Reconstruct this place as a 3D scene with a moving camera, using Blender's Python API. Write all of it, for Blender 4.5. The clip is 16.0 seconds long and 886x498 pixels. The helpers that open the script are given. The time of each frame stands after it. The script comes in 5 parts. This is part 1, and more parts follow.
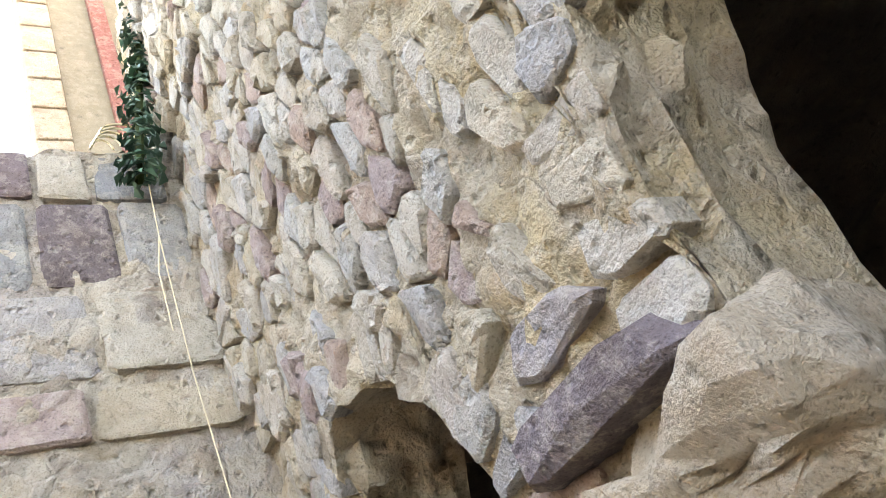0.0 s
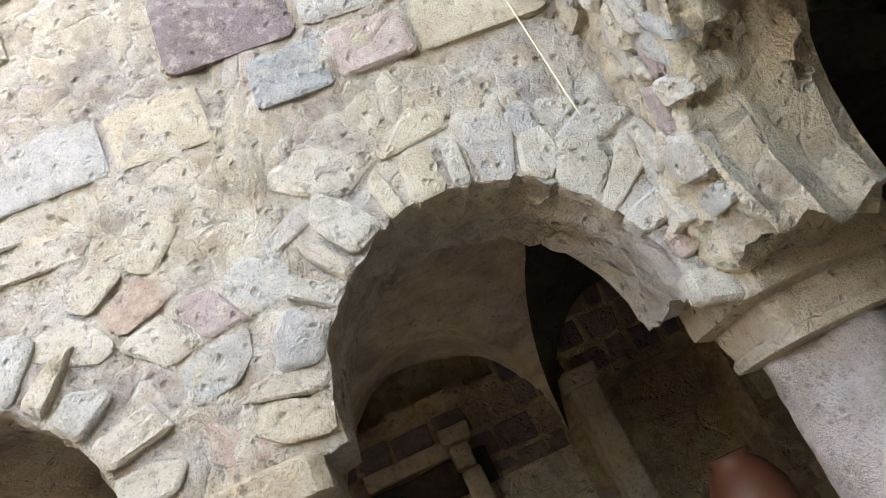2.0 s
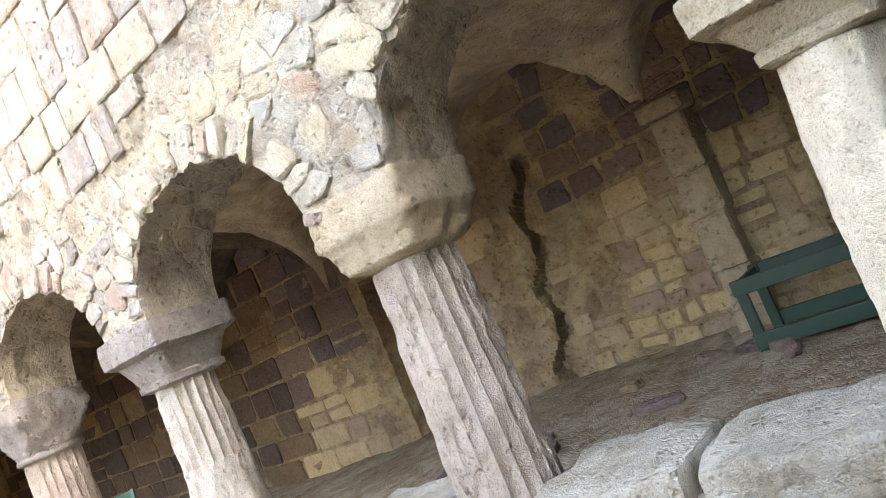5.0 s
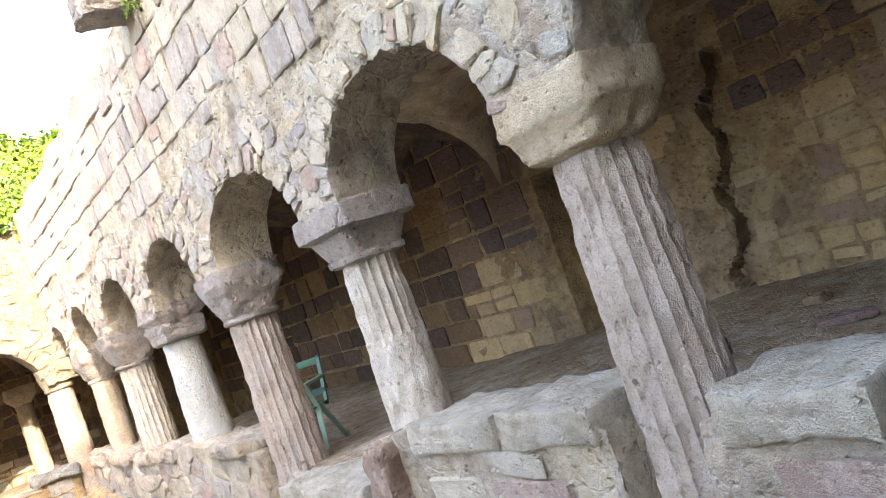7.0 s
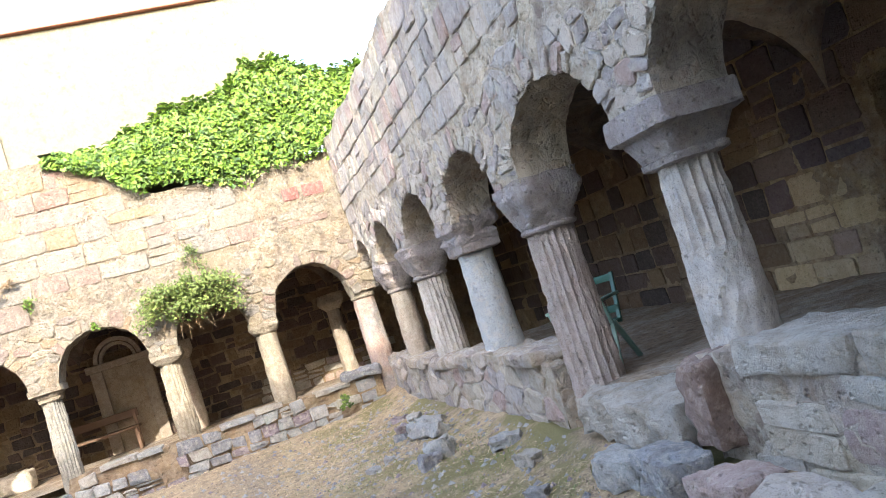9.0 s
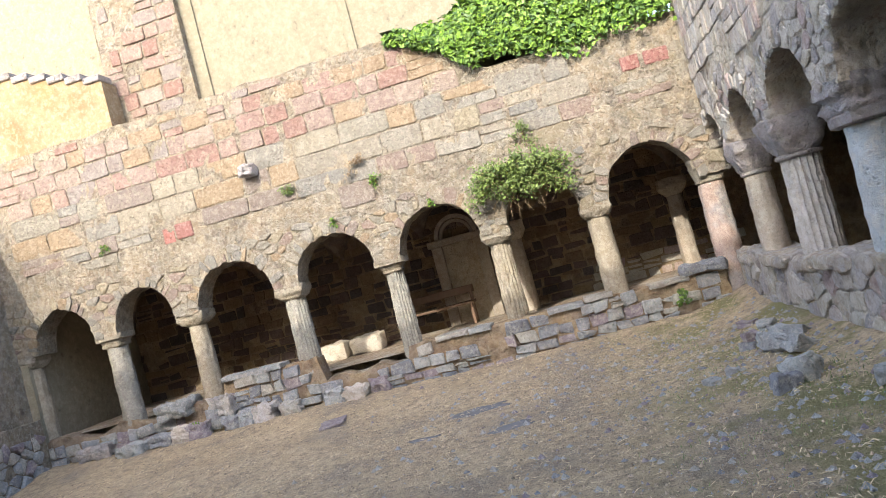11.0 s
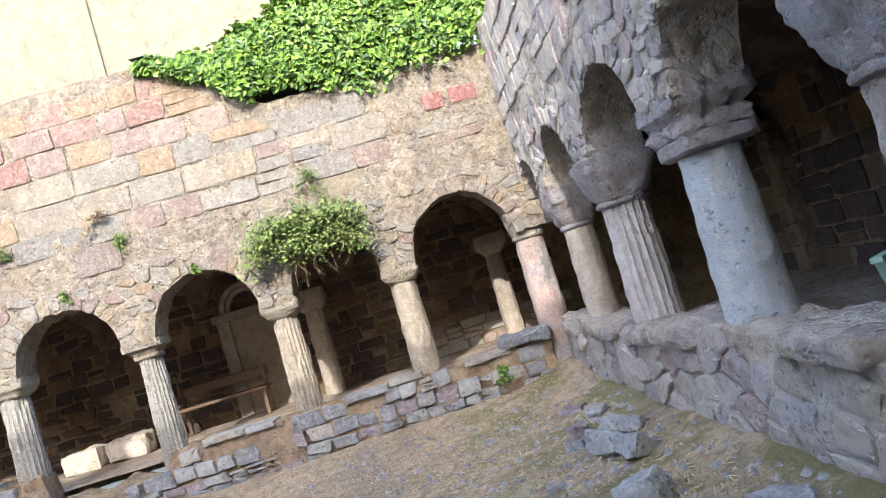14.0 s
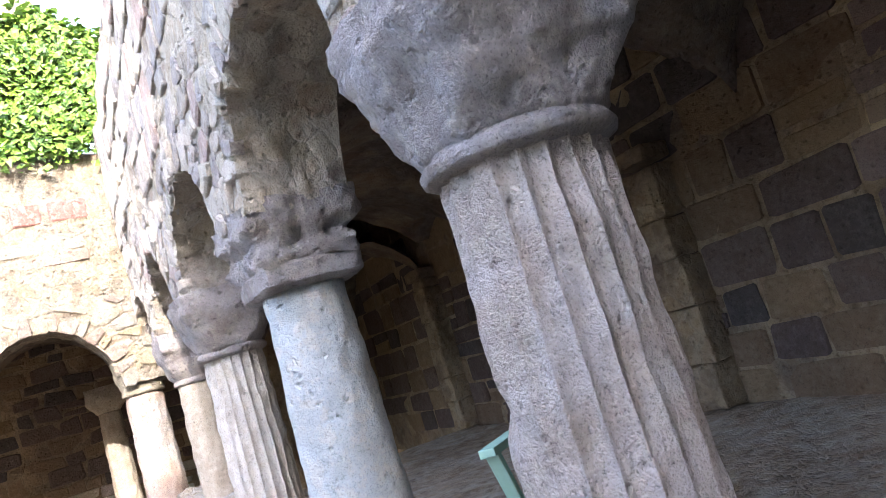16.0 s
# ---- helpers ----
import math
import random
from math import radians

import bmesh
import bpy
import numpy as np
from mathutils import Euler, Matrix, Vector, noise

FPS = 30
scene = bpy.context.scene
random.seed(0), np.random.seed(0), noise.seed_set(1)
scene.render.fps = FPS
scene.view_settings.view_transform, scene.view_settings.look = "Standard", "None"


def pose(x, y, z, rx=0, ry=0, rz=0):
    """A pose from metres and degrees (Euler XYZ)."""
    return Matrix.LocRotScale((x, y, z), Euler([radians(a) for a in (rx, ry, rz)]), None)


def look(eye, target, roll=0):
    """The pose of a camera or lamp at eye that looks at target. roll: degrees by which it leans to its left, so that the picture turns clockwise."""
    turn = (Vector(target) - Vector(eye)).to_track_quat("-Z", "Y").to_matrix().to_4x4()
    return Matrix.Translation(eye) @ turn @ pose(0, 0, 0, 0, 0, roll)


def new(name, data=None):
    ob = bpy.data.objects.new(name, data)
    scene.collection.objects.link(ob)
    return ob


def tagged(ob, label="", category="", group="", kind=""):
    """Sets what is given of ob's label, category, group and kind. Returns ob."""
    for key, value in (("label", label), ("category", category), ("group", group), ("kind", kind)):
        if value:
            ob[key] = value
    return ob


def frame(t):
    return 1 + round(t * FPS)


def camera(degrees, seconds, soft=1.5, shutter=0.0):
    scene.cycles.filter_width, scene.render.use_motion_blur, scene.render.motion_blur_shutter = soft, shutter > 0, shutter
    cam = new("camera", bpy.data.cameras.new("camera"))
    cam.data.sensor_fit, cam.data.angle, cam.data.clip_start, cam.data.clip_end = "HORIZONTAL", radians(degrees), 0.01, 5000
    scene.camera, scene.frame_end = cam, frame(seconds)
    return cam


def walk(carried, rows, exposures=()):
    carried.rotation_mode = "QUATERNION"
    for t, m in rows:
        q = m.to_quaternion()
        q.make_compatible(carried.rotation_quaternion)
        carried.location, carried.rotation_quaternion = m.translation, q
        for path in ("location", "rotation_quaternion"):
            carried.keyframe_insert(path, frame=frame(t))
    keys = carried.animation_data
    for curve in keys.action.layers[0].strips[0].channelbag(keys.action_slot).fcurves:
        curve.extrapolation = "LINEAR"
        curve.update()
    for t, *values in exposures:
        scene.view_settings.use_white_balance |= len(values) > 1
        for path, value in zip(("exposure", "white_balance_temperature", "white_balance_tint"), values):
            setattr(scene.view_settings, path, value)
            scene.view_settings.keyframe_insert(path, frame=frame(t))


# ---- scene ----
import collections

cam = camera(60.9, 16.0, 0.8)
METRES, EYE, TILT, LEAN, TURN = 6.0, 2.0, 0.0, 0.0, 138.3
ROWS = [
    (0.0, 0.0, 0.0, 0.0, 18.91, 40.1, 24.01),
    (0.5, -0.0132, 0.0018, -0.0044, 23.62, 37.15, 23.22),
    (1.0, -0.026, -0.001, -0.0079, 28.7, 32.83, 23.34),
    (1.5, -0.0363, -0.0057, -0.0091, 35.73, 27.39, 24.61),
    (2.0, -0.0511, -0.0147, -0.0145, 41.7, 22.57, 24.53),
    (2.5, -0.0622, -0.0214, -0.0206, 46.08, 17.88, 24.97),
    (3.0, -0.0653, -0.0262, -0.0242, 52.19, 14.8, 25.69),
    (3.5, -0.0637, -0.0272, -0.0268, 61.83, 11.21, 25.92),
    (4.0, -0.0662, -0.0341, -0.0318, 69.88, 7.05, 25.13),
    (6.5, -0.0577, -0.0507, -0.0368, 89.9, 2.17, 20.22),
    (7.0, -0.0564, -0.0533, -0.0382, 93.96, 1.41, 19.62),
    (7.5, -0.0547, -0.0542, -0.0399, 97.86, 1.05, 19.17),
    (8.0, -0.0528, -0.0538, -0.0446, 101.91, 0.81, 18.8),
    (8.5, -0.0639, -0.0736, -0.0486, 106.92, 1.72, 18.21),
    (9.0, -0.0835, -0.1122, -0.0484, 115.07, 3.01, 17.88),
    (9.5, -0.1056, -0.1411, -0.0568, 125.71, 3.35, 16.81),
    (10.0, -0.1411, -0.1578, -0.0565, 134.82, 3.45, 15.47),
    (12.5, -0.399, -0.3022, -0.0671, 143.4, 1.62, 14.72),
    (13.0, -0.4528, -0.3275, -0.0693, 139.18, 1.7, 15.61),
    (13.5, -0.5022, -0.346, -0.0688, 134.46, 2.32, 16.39),
    (14.0, -0.563, -0.3712, -0.0672, 129.35, 3.49, 16.81),
    (14.5, -0.6199, -0.3793, -0.0697, 124.14, 4.62, 16.92),
    (15.0, -0.6732, -0.3771, -0.0667, 118.52, 5.9, 16.93),
    (15.5, -0.7481, -0.3823, -0.0728, 112.04, 6.83, 16.97),
    (16.0, -0.819, -0.3795, -0.0771, 105.63, 7.45, 16.81),
]
EXPOSURES = [(0.0, 4.6, 9300, 19), (1.0, 4.65, 9500, 17), (2.0, 4.8, 9300, 17), (3.0, 4.95, 9300, 18), (4.0, 4.95, 9100, 15), (6.5, 4.45, 8500, 13), (8.0, 4.0, 7200, 12), (9.0, 3.4, 6600, 11), (10.0, 2.85, 6500, 9), (12.5, 2.72, 6250, 10), (14.0, 2.95, 6000, 12), (15.0, 3.15, 5600, 13), (16.0, 4.0, 6200, 14)]
walk(cam, [(t, pose(0.77, 2.38, EYE, TILT, LEAN, TURN) @ pose(METRES * x, METRES * y, METRES * z, 90 + pitch, roll, yaw)) for t, x, y, z, yaw, pitch, roll in ROWS], EXPOSURES)

# ---- world, sun and sky ----
SUN_WAY = Vector((1.0, -0.16, -0.58)).normalized()
world = bpy.data.worlds.new("sky")
scene.world = world
world.use_nodes = True
wn = world.node_tree
sky = wn.nodes.new("ShaderNodeTexSky")
sky.sky_type = "NISHITA"
sky.sun_disc = False
sky.dust_density = 2.5
sky.sun_elevation = math.asin(-SUN_WAY.z)
sky.sun_rotation = math.atan2(-SUN_WAY.x, -SUN_WAY.y)
bg = wn.nodes["Background"]
wn.links.new(sky.outputs[0], bg.inputs[0])
bg.inputs[1].default_value = 0.15
sun_data = bpy.data.lights.new("sun", "SUN")
sun_data.energy, sun_data.angle, sun_data.color = 0.8, radians(0.5), (1.0, 0.93, 0.82)
sun_ob = new("sun", sun_data)
sun_ob.matrix_world = look((0, 0, 30), Vector((0, 0, 30)) + SUN_WAY)

# ---- plan ----
A_COLS = (1.545, 3.34, 5.37, 7.42, 9.37, 11.35, 13.25)   # column centres along the long arcade
B_COLS = (1.85, 3.43, 5.2, 6.95, 8.75, 10.3, 11.85)       # column centres along the end arcade
BX = 14.35          # face of the end arcade
CX = -0.11          # face of the near side arcade
A_DEEP, B_DEEP = 3.6, 3.4
FLOOR_B = 0.60      # floor of the end gallery
M_A = Matrix.Identity(4)
M_B = pose(BX, 0, 0, 0, 0, 90)
M_C = pose(CX, 0, 0, 0, 0, -90)


# ---- materials ----
def nodes_of(name):
    m = bpy.data.materials.new(name)
    m.use_nodes = True
    nt = m.node_tree
    return m, nt, nt.nodes["Principled BSDF"]


def add(nt, kind, **values):
    n = nt.nodes.new("ShaderNode" + kind)
    for k, v in values.items():
        if k in n.inputs:
            n.inputs[k].default_value = v
    return n


def ramp(nt, source, stops, mode="LINEAR"):
    r = nt.nodes.new("ShaderNodeValToRGB")
    r.color_ramp.interpolation = mode
    els = r.color_ramp.elements
    while len(els) < len(stops):
        els.new(0.5)
    for e, (p, c) in zip(els, stops):
        e.position = p
        e.color = (*c, 1) if len(c) == 3 else c
    nt.links.new(source, r.inputs[0])
    return r.outputs[0]


def mix(nt, fac, a, b, kind="MIX"):
    n = nt.nodes.new("ShaderNodeMix")
    n.data_type, n.blend_type = "RGBA", kind
    for sock, v in ((n.inputs[0], fac), (n.inputs[6], a), (n.inputs[7], b)):
        if isinstance(v, bpy.types.NodeSocket):
            nt.links.new(v, sock)
        else:
            sock.default_value = (*v, 1) if isinstance(v, tuple) else v
    return n.outputs[2]


def noise_at(nt, co, scale, detail=6.0, rough=0.6):
    n = add(nt, "TexNoise", Scale=scale, Detail=detail, Roughness=rough)
    nt.links.new(co, n.inputs["Vector"])
    return n.outputs["Fac"]


def place(nt):
    g = nt.nodes.new("ShaderNodeNewGeometry")
    return g


def bump(nt, bsdf, height, strength, dist):
    b = add(nt, "Bump", Strength=strength, Distance=dist)
    nt.links.new(height, b.inputs["Height"])
    nt.links.new(b.outputs[0], bsdf.inputs["Normal"])


def grey(v):
    return (v, v, v)


def stone(name, palette, per="object", stain=0.5, lichen=0.3, rough_scale=26.0, relief=0.9, cells=0.0):
    """Weathered stone; palette: colours picked per piece, per island, or by broad patches. cells: rough rubble bedded in it, stones a metre."""
    m, nt, bsdf = nodes_of(name)
    g = place(nt)
    co = g.outputs["Position"]
    if per == "object":
        rnd = nt.nodes.new("ShaderNodeObjectInfo").outputs["Random"]
    elif per == "island":
        rnd = g.outputs["Random Per Island"]
    else:
        rnd = ramp(nt, noise_at(nt, co, 1.4, 3.0), [(0.3, grey(0.0)), (0.7, grey(1.0))])
    n = len(palette)
    base = ramp(nt, rnd, [((i + 0.02) / n, c) for i, c in enumerate(palette)], "CONSTANT" if per != "patch" else "LINEAR")
    broad = noise_at(nt, co, 1.1, 4.0, 0.6)
    mid = noise_at(nt, co, 6.0, 9.0, 0.68)
    fine = noise_at(nt, co, rough_scale, 9.0, 0.72)
    grains = noise_at(nt, co, 120.0, 3.0, 0.65)
    pits = add(nt, "TexVoronoi", Scale=75.0, Randomness=1.0)
    nt.links.new(co, pits.inputs["Vector"])
    height = mix(nt, 0.45, mid, fine)
    height = mix(nt, 0.30, height, grains)
    if cells:
        warp = mix(nt, 0.22, co, mix(nt, 1.0, noise_colour(nt, co, 5.0), (0.5, 0.5, 0.5), "SUBTRACT"), "ADD")
        cell = add(nt, "TexVoronoi", Scale=cells, Randomness=1.0)
        nt.links.new(warp, cell.inputs["Vector"])
        edge = nt.nodes.new("ShaderNodeTexVoronoi")
        edge.feature = "DISTANCE_TO_EDGE"
        edge.inputs["Scale"].default_value = cells
        nt.links.new(warp, edge.inputs["Vector"])
        sep = nt.nodes.new("ShaderNodeSeparateColor")
        nt.links.new(cell.outputs["Color"], sep.inputs[0])
        lift = ramp(nt, edge.outputs["Distance"], [(0.0, grey(0.0)), (0.14, grey(1.0))])
        tone = ramp(nt, sep.outputs[0], [(0.0, (0.62, 0.58, 0.58)), (0.35, (0.95, 0.95, 0.95)), (0.7, (1.0, 0.97, 0.9)), (1.0, (0.8, 0.72, 0.68))])
        base = mix(nt, lift, base, mix(nt, 1.0, base, tone, "MULTIPLY"))
        # Shade in the cracks between stones, painted as darker cell edges.
        base = mix(nt, 1.0, base, ramp(nt, edge.outputs["Distance"], [(0.0, grey(0.80)), (0.04, grey(1.0))]), "MULTIPLY")
        height = mix(nt, 0.13, height, lift)
    if relief > 0.5:
        warp2 = mix(nt, 0.05, co, noise_colour(nt, co, 14.0), "ADD")
        hollow = add(nt, "TexVoronoi", Scale=17.0, Randomness=1.0)
        nt.links.new(warp2, hollow.inputs["Vector"])
        dents = ramp(nt, hollow.outputs["Distance"], [(0.10, grey(0.0)), (0.30, grey(1.0))])
        # Dents are darkened in the colour too, for the shade they hold.
        base = mix(nt, 1.0, base, ramp(nt, hollow.outputs["Distance"], [(0.08, grey(0.74)), (0.22, grey(1.0))]), "MULTIPLY")
        height = mix(nt, 0.22, height, dents)
    base = mix(nt, ramp(nt, broad, [(0.40, grey(0.0)), (0.70, grey(stain * 0.5))]), base, mix(nt, 1.0, base, (0.66, 0.61, 0.58), "MULTIPLY"))
    base = mix(nt, ramp(nt, mid, [(0.44, grey(0.0)), (0.58, grey(min(1.0, stain * 1.1)))]), base, mix(nt, 1.0, base, (0.70, 0.63, 0.55), "MULTIPLY"))
    base = mix(nt, ramp(nt, fine, [(0.52, grey(0.0)), (0.66, grey(lichen * 0.7))]), base, mix(nt, 0.55, base, (0.64, 0.59, 0.50)))
    crust = noise_at(nt, co, 13.0, 8.0, 0.75)
    base = mix(nt, ramp(nt, crust, [(0.50, grey(0.0)), (0.58, grey(lichen * 1.5))]), base, mix(nt, 0.6, base, (0.55, 0.50, 0.41)))
    base = mix(nt, 1.0, base, ramp(nt, fine, [(0.26, grey(0.45)), (0.42, grey(1.0)), (0.70, grey(1.1))]), "MULTIPLY")
    base = mix(nt, 1.0, base, ramp(nt, grains, [(0.30, grey(0.62)), (0.46, grey(1.0))]), "MULTIPLY")
    base = mix(nt, 1.0, base, ramp(nt, pits.outputs["Distance"], [(0.08, grey(0.70)), (0.22, grey(1.0))]), "MULTIPLY")
    nt.links.new(base, bsdf.inputs["Base Color"])
    bsdf.inputs["Roughness"].default_value = 0.92
    bsdf.inputs["Specular IOR Level"].default_value = 0.2
    bump(nt, bsdf, height, min(1.0, relief), 0.12 * relief)
    return m


def noise_colour(nt, co, scale):
    n = add(nt, "TexNoise", Scale=scale, Detail=3.0)
    nt.links.new(co, n.inputs["Vector"])
    return n.outputs["Color"]


PINK = [(0.228, 0.162, 0.135), (0.216, 0.162, 0.139), (0.208, 0.128, 0.106), (0.237, 0.187, 0.156), (0.199, 0.17, 0.156), (0.228, 0.17, 0.114), (0.221, 0.149, 0.127)]
OCHRE = [(0.56, 0.45, 0.27), (0.46, 0.37, 0.26), (0.60, 0.49, 0.31), (0.38, 0.29, 0.24), (0.57, 0.46, 0.30), (0.52, 0.43, 0.29)]
HEWN = [(0.52, 0.47, 0.40), (0.44, 0.43, 0.41), (0.54, 0.47, 0.36), (0.36, 0.31, 0.31), (0.50, 0.46, 0.40), (0.39, 0.39, 0.38), (0.53, 0.49, 0.41)]
# Dark stone tones lowered further to hold the shade inside the galleries.
SHADED = [(0.12, 0.09, 0.08), (0.20, 0.14, 0.09), (0.09, 0.075, 0.07), (0.25, 0.18, 0.11), (0.15, 0.11, 0.09)]
RED = [(0.27, 0.115, 0.095), (0.24, 0.115, 0.10)]
WARM = [(0.53, 0.49, 0.41), (0.48, 0.46, 0.42), (0.54, 0.48, 0.37), (0.42, 0.41, 0.39), (0.54, 0.51, 0.44), (0.46, 0.45, 0.41), (0.51, 0.46, 0.37), (0.40, 0.32, 0.30), (0.53, 0.48, 0.40), (0.47, 0.36, 0.30), (0.51, 0.48, 0.42), (0.54, 0.50, 0.42)]
COOL = [(0.44, 0.40, 0.37), (0.51, 0.46, 0.40), (0.36, 0.33, 0.32), (0.53, 0.48, 0.42), (0.43, 0.41, 0.39), (0.44, 0.35, 0.32), (0.48, 0.44, 0.37), (0.39, 0.36, 0.35)]
BLOCKS = [(0.22, 0.195, 0.155), (0.194, 0.18, 0.155), (0.228, 0.195, 0.137), (0.184, 0.151, 0.129), (0.22, 0.198, 0.162), (0.176, 0.166, 0.148), (0.205, 0.187, 0.152), (0.239, 0.21, 0.162), (0.198, 0.151, 0.126), (0.234, 0.176, 0.115), (0.22, 0.202, 0.17)]
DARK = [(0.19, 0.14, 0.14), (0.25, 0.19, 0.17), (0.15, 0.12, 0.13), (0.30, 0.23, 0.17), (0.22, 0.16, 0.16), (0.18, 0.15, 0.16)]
RUBBLE = [(0.34, 0.35, 0.35), (0.27, 0.28, 0.30), (0.40, 0.38, 0.34), (0.28, 0.24, 0.26), (0.37, 0.38, 0.37), (0.24, 0.25, 0.27), (0.32, 0.33, 0.34)]
PURPLE = [(0.20, 0.165, 0.17), (0.24, 0.19, 0.195)]
BLUE = [(0.33, 0.34, 0.34), (0.29, 0.30, 0.31)]
MATS = {}
for key, pal in (("warm", WARM), ("cool", COOL), ("blocks", BLOCKS), ("dark", DARK), ("rubble", RUBBLE), ("pink", PINK), ("red", RED), ("ochre", OCHRE), ("shaded", SHADED), ("hewn", HEWN), ("purple", PURPLE), ("blue", BLUE)):
    wear = (0.38, 0.16, 26.0, 0.7) if key in ("blocks", "pink", "red") else (0.4, 0.05, 26.0, 0.8) if key in ("shaded", "dark", "ochre") else (0.45, 0.3, 26.0, 0.9)
    MATS[key] = stone("stone_" + key, pal, "object", *wear)
    MATS[key + "_many"] = stone("stones_" + key, pal, "island", *wear)
mortar_warm = stone("mortar_warm", [(0.62, 0.52, 0.34), (0.58, 0.51, 0.39), (0.64, 0.57, 0.44)], "patch", 0.5, 0.4, 20.0, 1.0, 7.5)
mortar_cool = stone("mortar_cool", [(0.55, 0.50, 0.42), (0.59, 0.54, 0.45), (0.50, 0.46, 0.42)], "patch", 0.6, 0.4, 20.0, 1.0, 7.5)
mortar_pale = stone("mortar_pale", [(0.27, 0.235, 0.17), (0.235, 0.21, 0.17), (0.29, 0.25, 0.19)], "patch", 0.6, 0.25, 20.0, 0.9, 7.5)
mortar_dark = stone("mortar_dark", [(0.46, 0.37, 0.24), (0.54, 0.44, 0.28), (0.38, 0.30, 0.22)], "patch", 0.7, 0.2, 16.0, 0.9, 4.5)
vault_plaster = stone("vault_plaster", [(0.70, 0.62, 0.51), (0.60, 0.52, 0.43), (0.72, 0.64, 0.51)], "patch", 0.7, 0.2, 12.0, 0.7, 3.2)
# Dimmed mortar: gallery shade in the colour; also dark joints of the dry wall.
dim_mortar = stone("dim_mortar", [(0.34, 0.27, 0.18), (0.38, 0.30, 0.20), (0.28, 0.22, 0.16)], "patch", 0.6, 0.1, 16.0, 0.9, 4.5)
# Near-black colour painting in the near gallery's deep shade; also a dark lintel.
near_black = stone("near_black", [(0.045, 0.04, 0.035), (0.07, 0.055, 0.045), (0.035, 0.03, 0.03)], "patch", 0.4, 0.02, 12.0, 0.7, 3.2)
# Vault plaster made dark, so the galleries' shade is in its colour.
shade_plaster = stone("shade_plaster", [(0.17, 0.14, 0.11), (0.12, 0.10, 0.09), (0.22, 0.17, 0.13)], "patch", 0.7, 0.08, 12.0, 0.7, 3.2)
shaft_pale = stone("shaft_pale", [(0.60, 0.54, 0.43), (0.55, 0.50, 0.42)], "patch", 0.4, 0.5, 30.0, 0.6)
coping_lime = stone("coping_lime", [(0.58, 0.56, 0.50), (0.48, 0.46, 0.41), (0.60, 0.58, 0.52)], "patch", 0.7, 0.4, 30.0, 1.0)
shaft_grey = stone("shaft_grey", [(0.54, 0.51, 0.47), (0.46, 0.44, 0.41)], "patch", 0.5, 0.4, 30.0, 0.7)
shaft_blue = stone("shaft_blue", [(0.50, 0.53, 0.53), (0.44, 0.47, 0.48)], "patch", 0.3, 0.5, 40.0, 0.8)
shaft_tan = stone("shaft_tan", [(0.44, 0.38, 0.29), (0.38, 0.33, 0.27)], "patch", 0.4, 0.3, 30.0, 0.5)
shaft_dusk = stone("shaft_dusk", [(0.30, 0.28, 0.24), (0.25, 0.24, 0.21)], "patch", 0.4, 0.25, 30.0, 0.6)
shaft_sand = stone("shaft_sand", [(0.30, 0.26, 0.19), (0.26, 0.225, 0.17)], "patch", 0.4, 0.2, 30.0, 0.5)
cap_sand = stone("capital_sand", [(0.33, 0.285, 0.21), (0.28, 0.25, 0.195)], "patch", 0.5, 0.25, 34.0, 0.9)
shaft_rosy = stone("shaft_rosy", [(0.33, 0.27, 0.24), (0.27, 0.26, 0.26), (0.36, 0.27, 0.23)], "patch", 0.4, 0.25, 30.0, 0.6)
shaft_mauve = stone("shaft_mauve", [(0.54, 0.48, 0.43), (0.47, 0.42, 0.39), (0.53, 0.46, 0.42)], "patch", 0.5, 0.35, 30.0, 0.9)
cap_grey = stone("capital_grey", [(0.42, 0.39, 0.38), (0.36, 0.33, 0.33)], "patch", 0.5, 0.3, 34.0, 1.0)
cap_warm = stone("capital_warm", [(0.54, 0.44, 0.31), (0.50, 0.43, 0.33)], "patch", 0.5, 0.3, 34.0, 0.9)


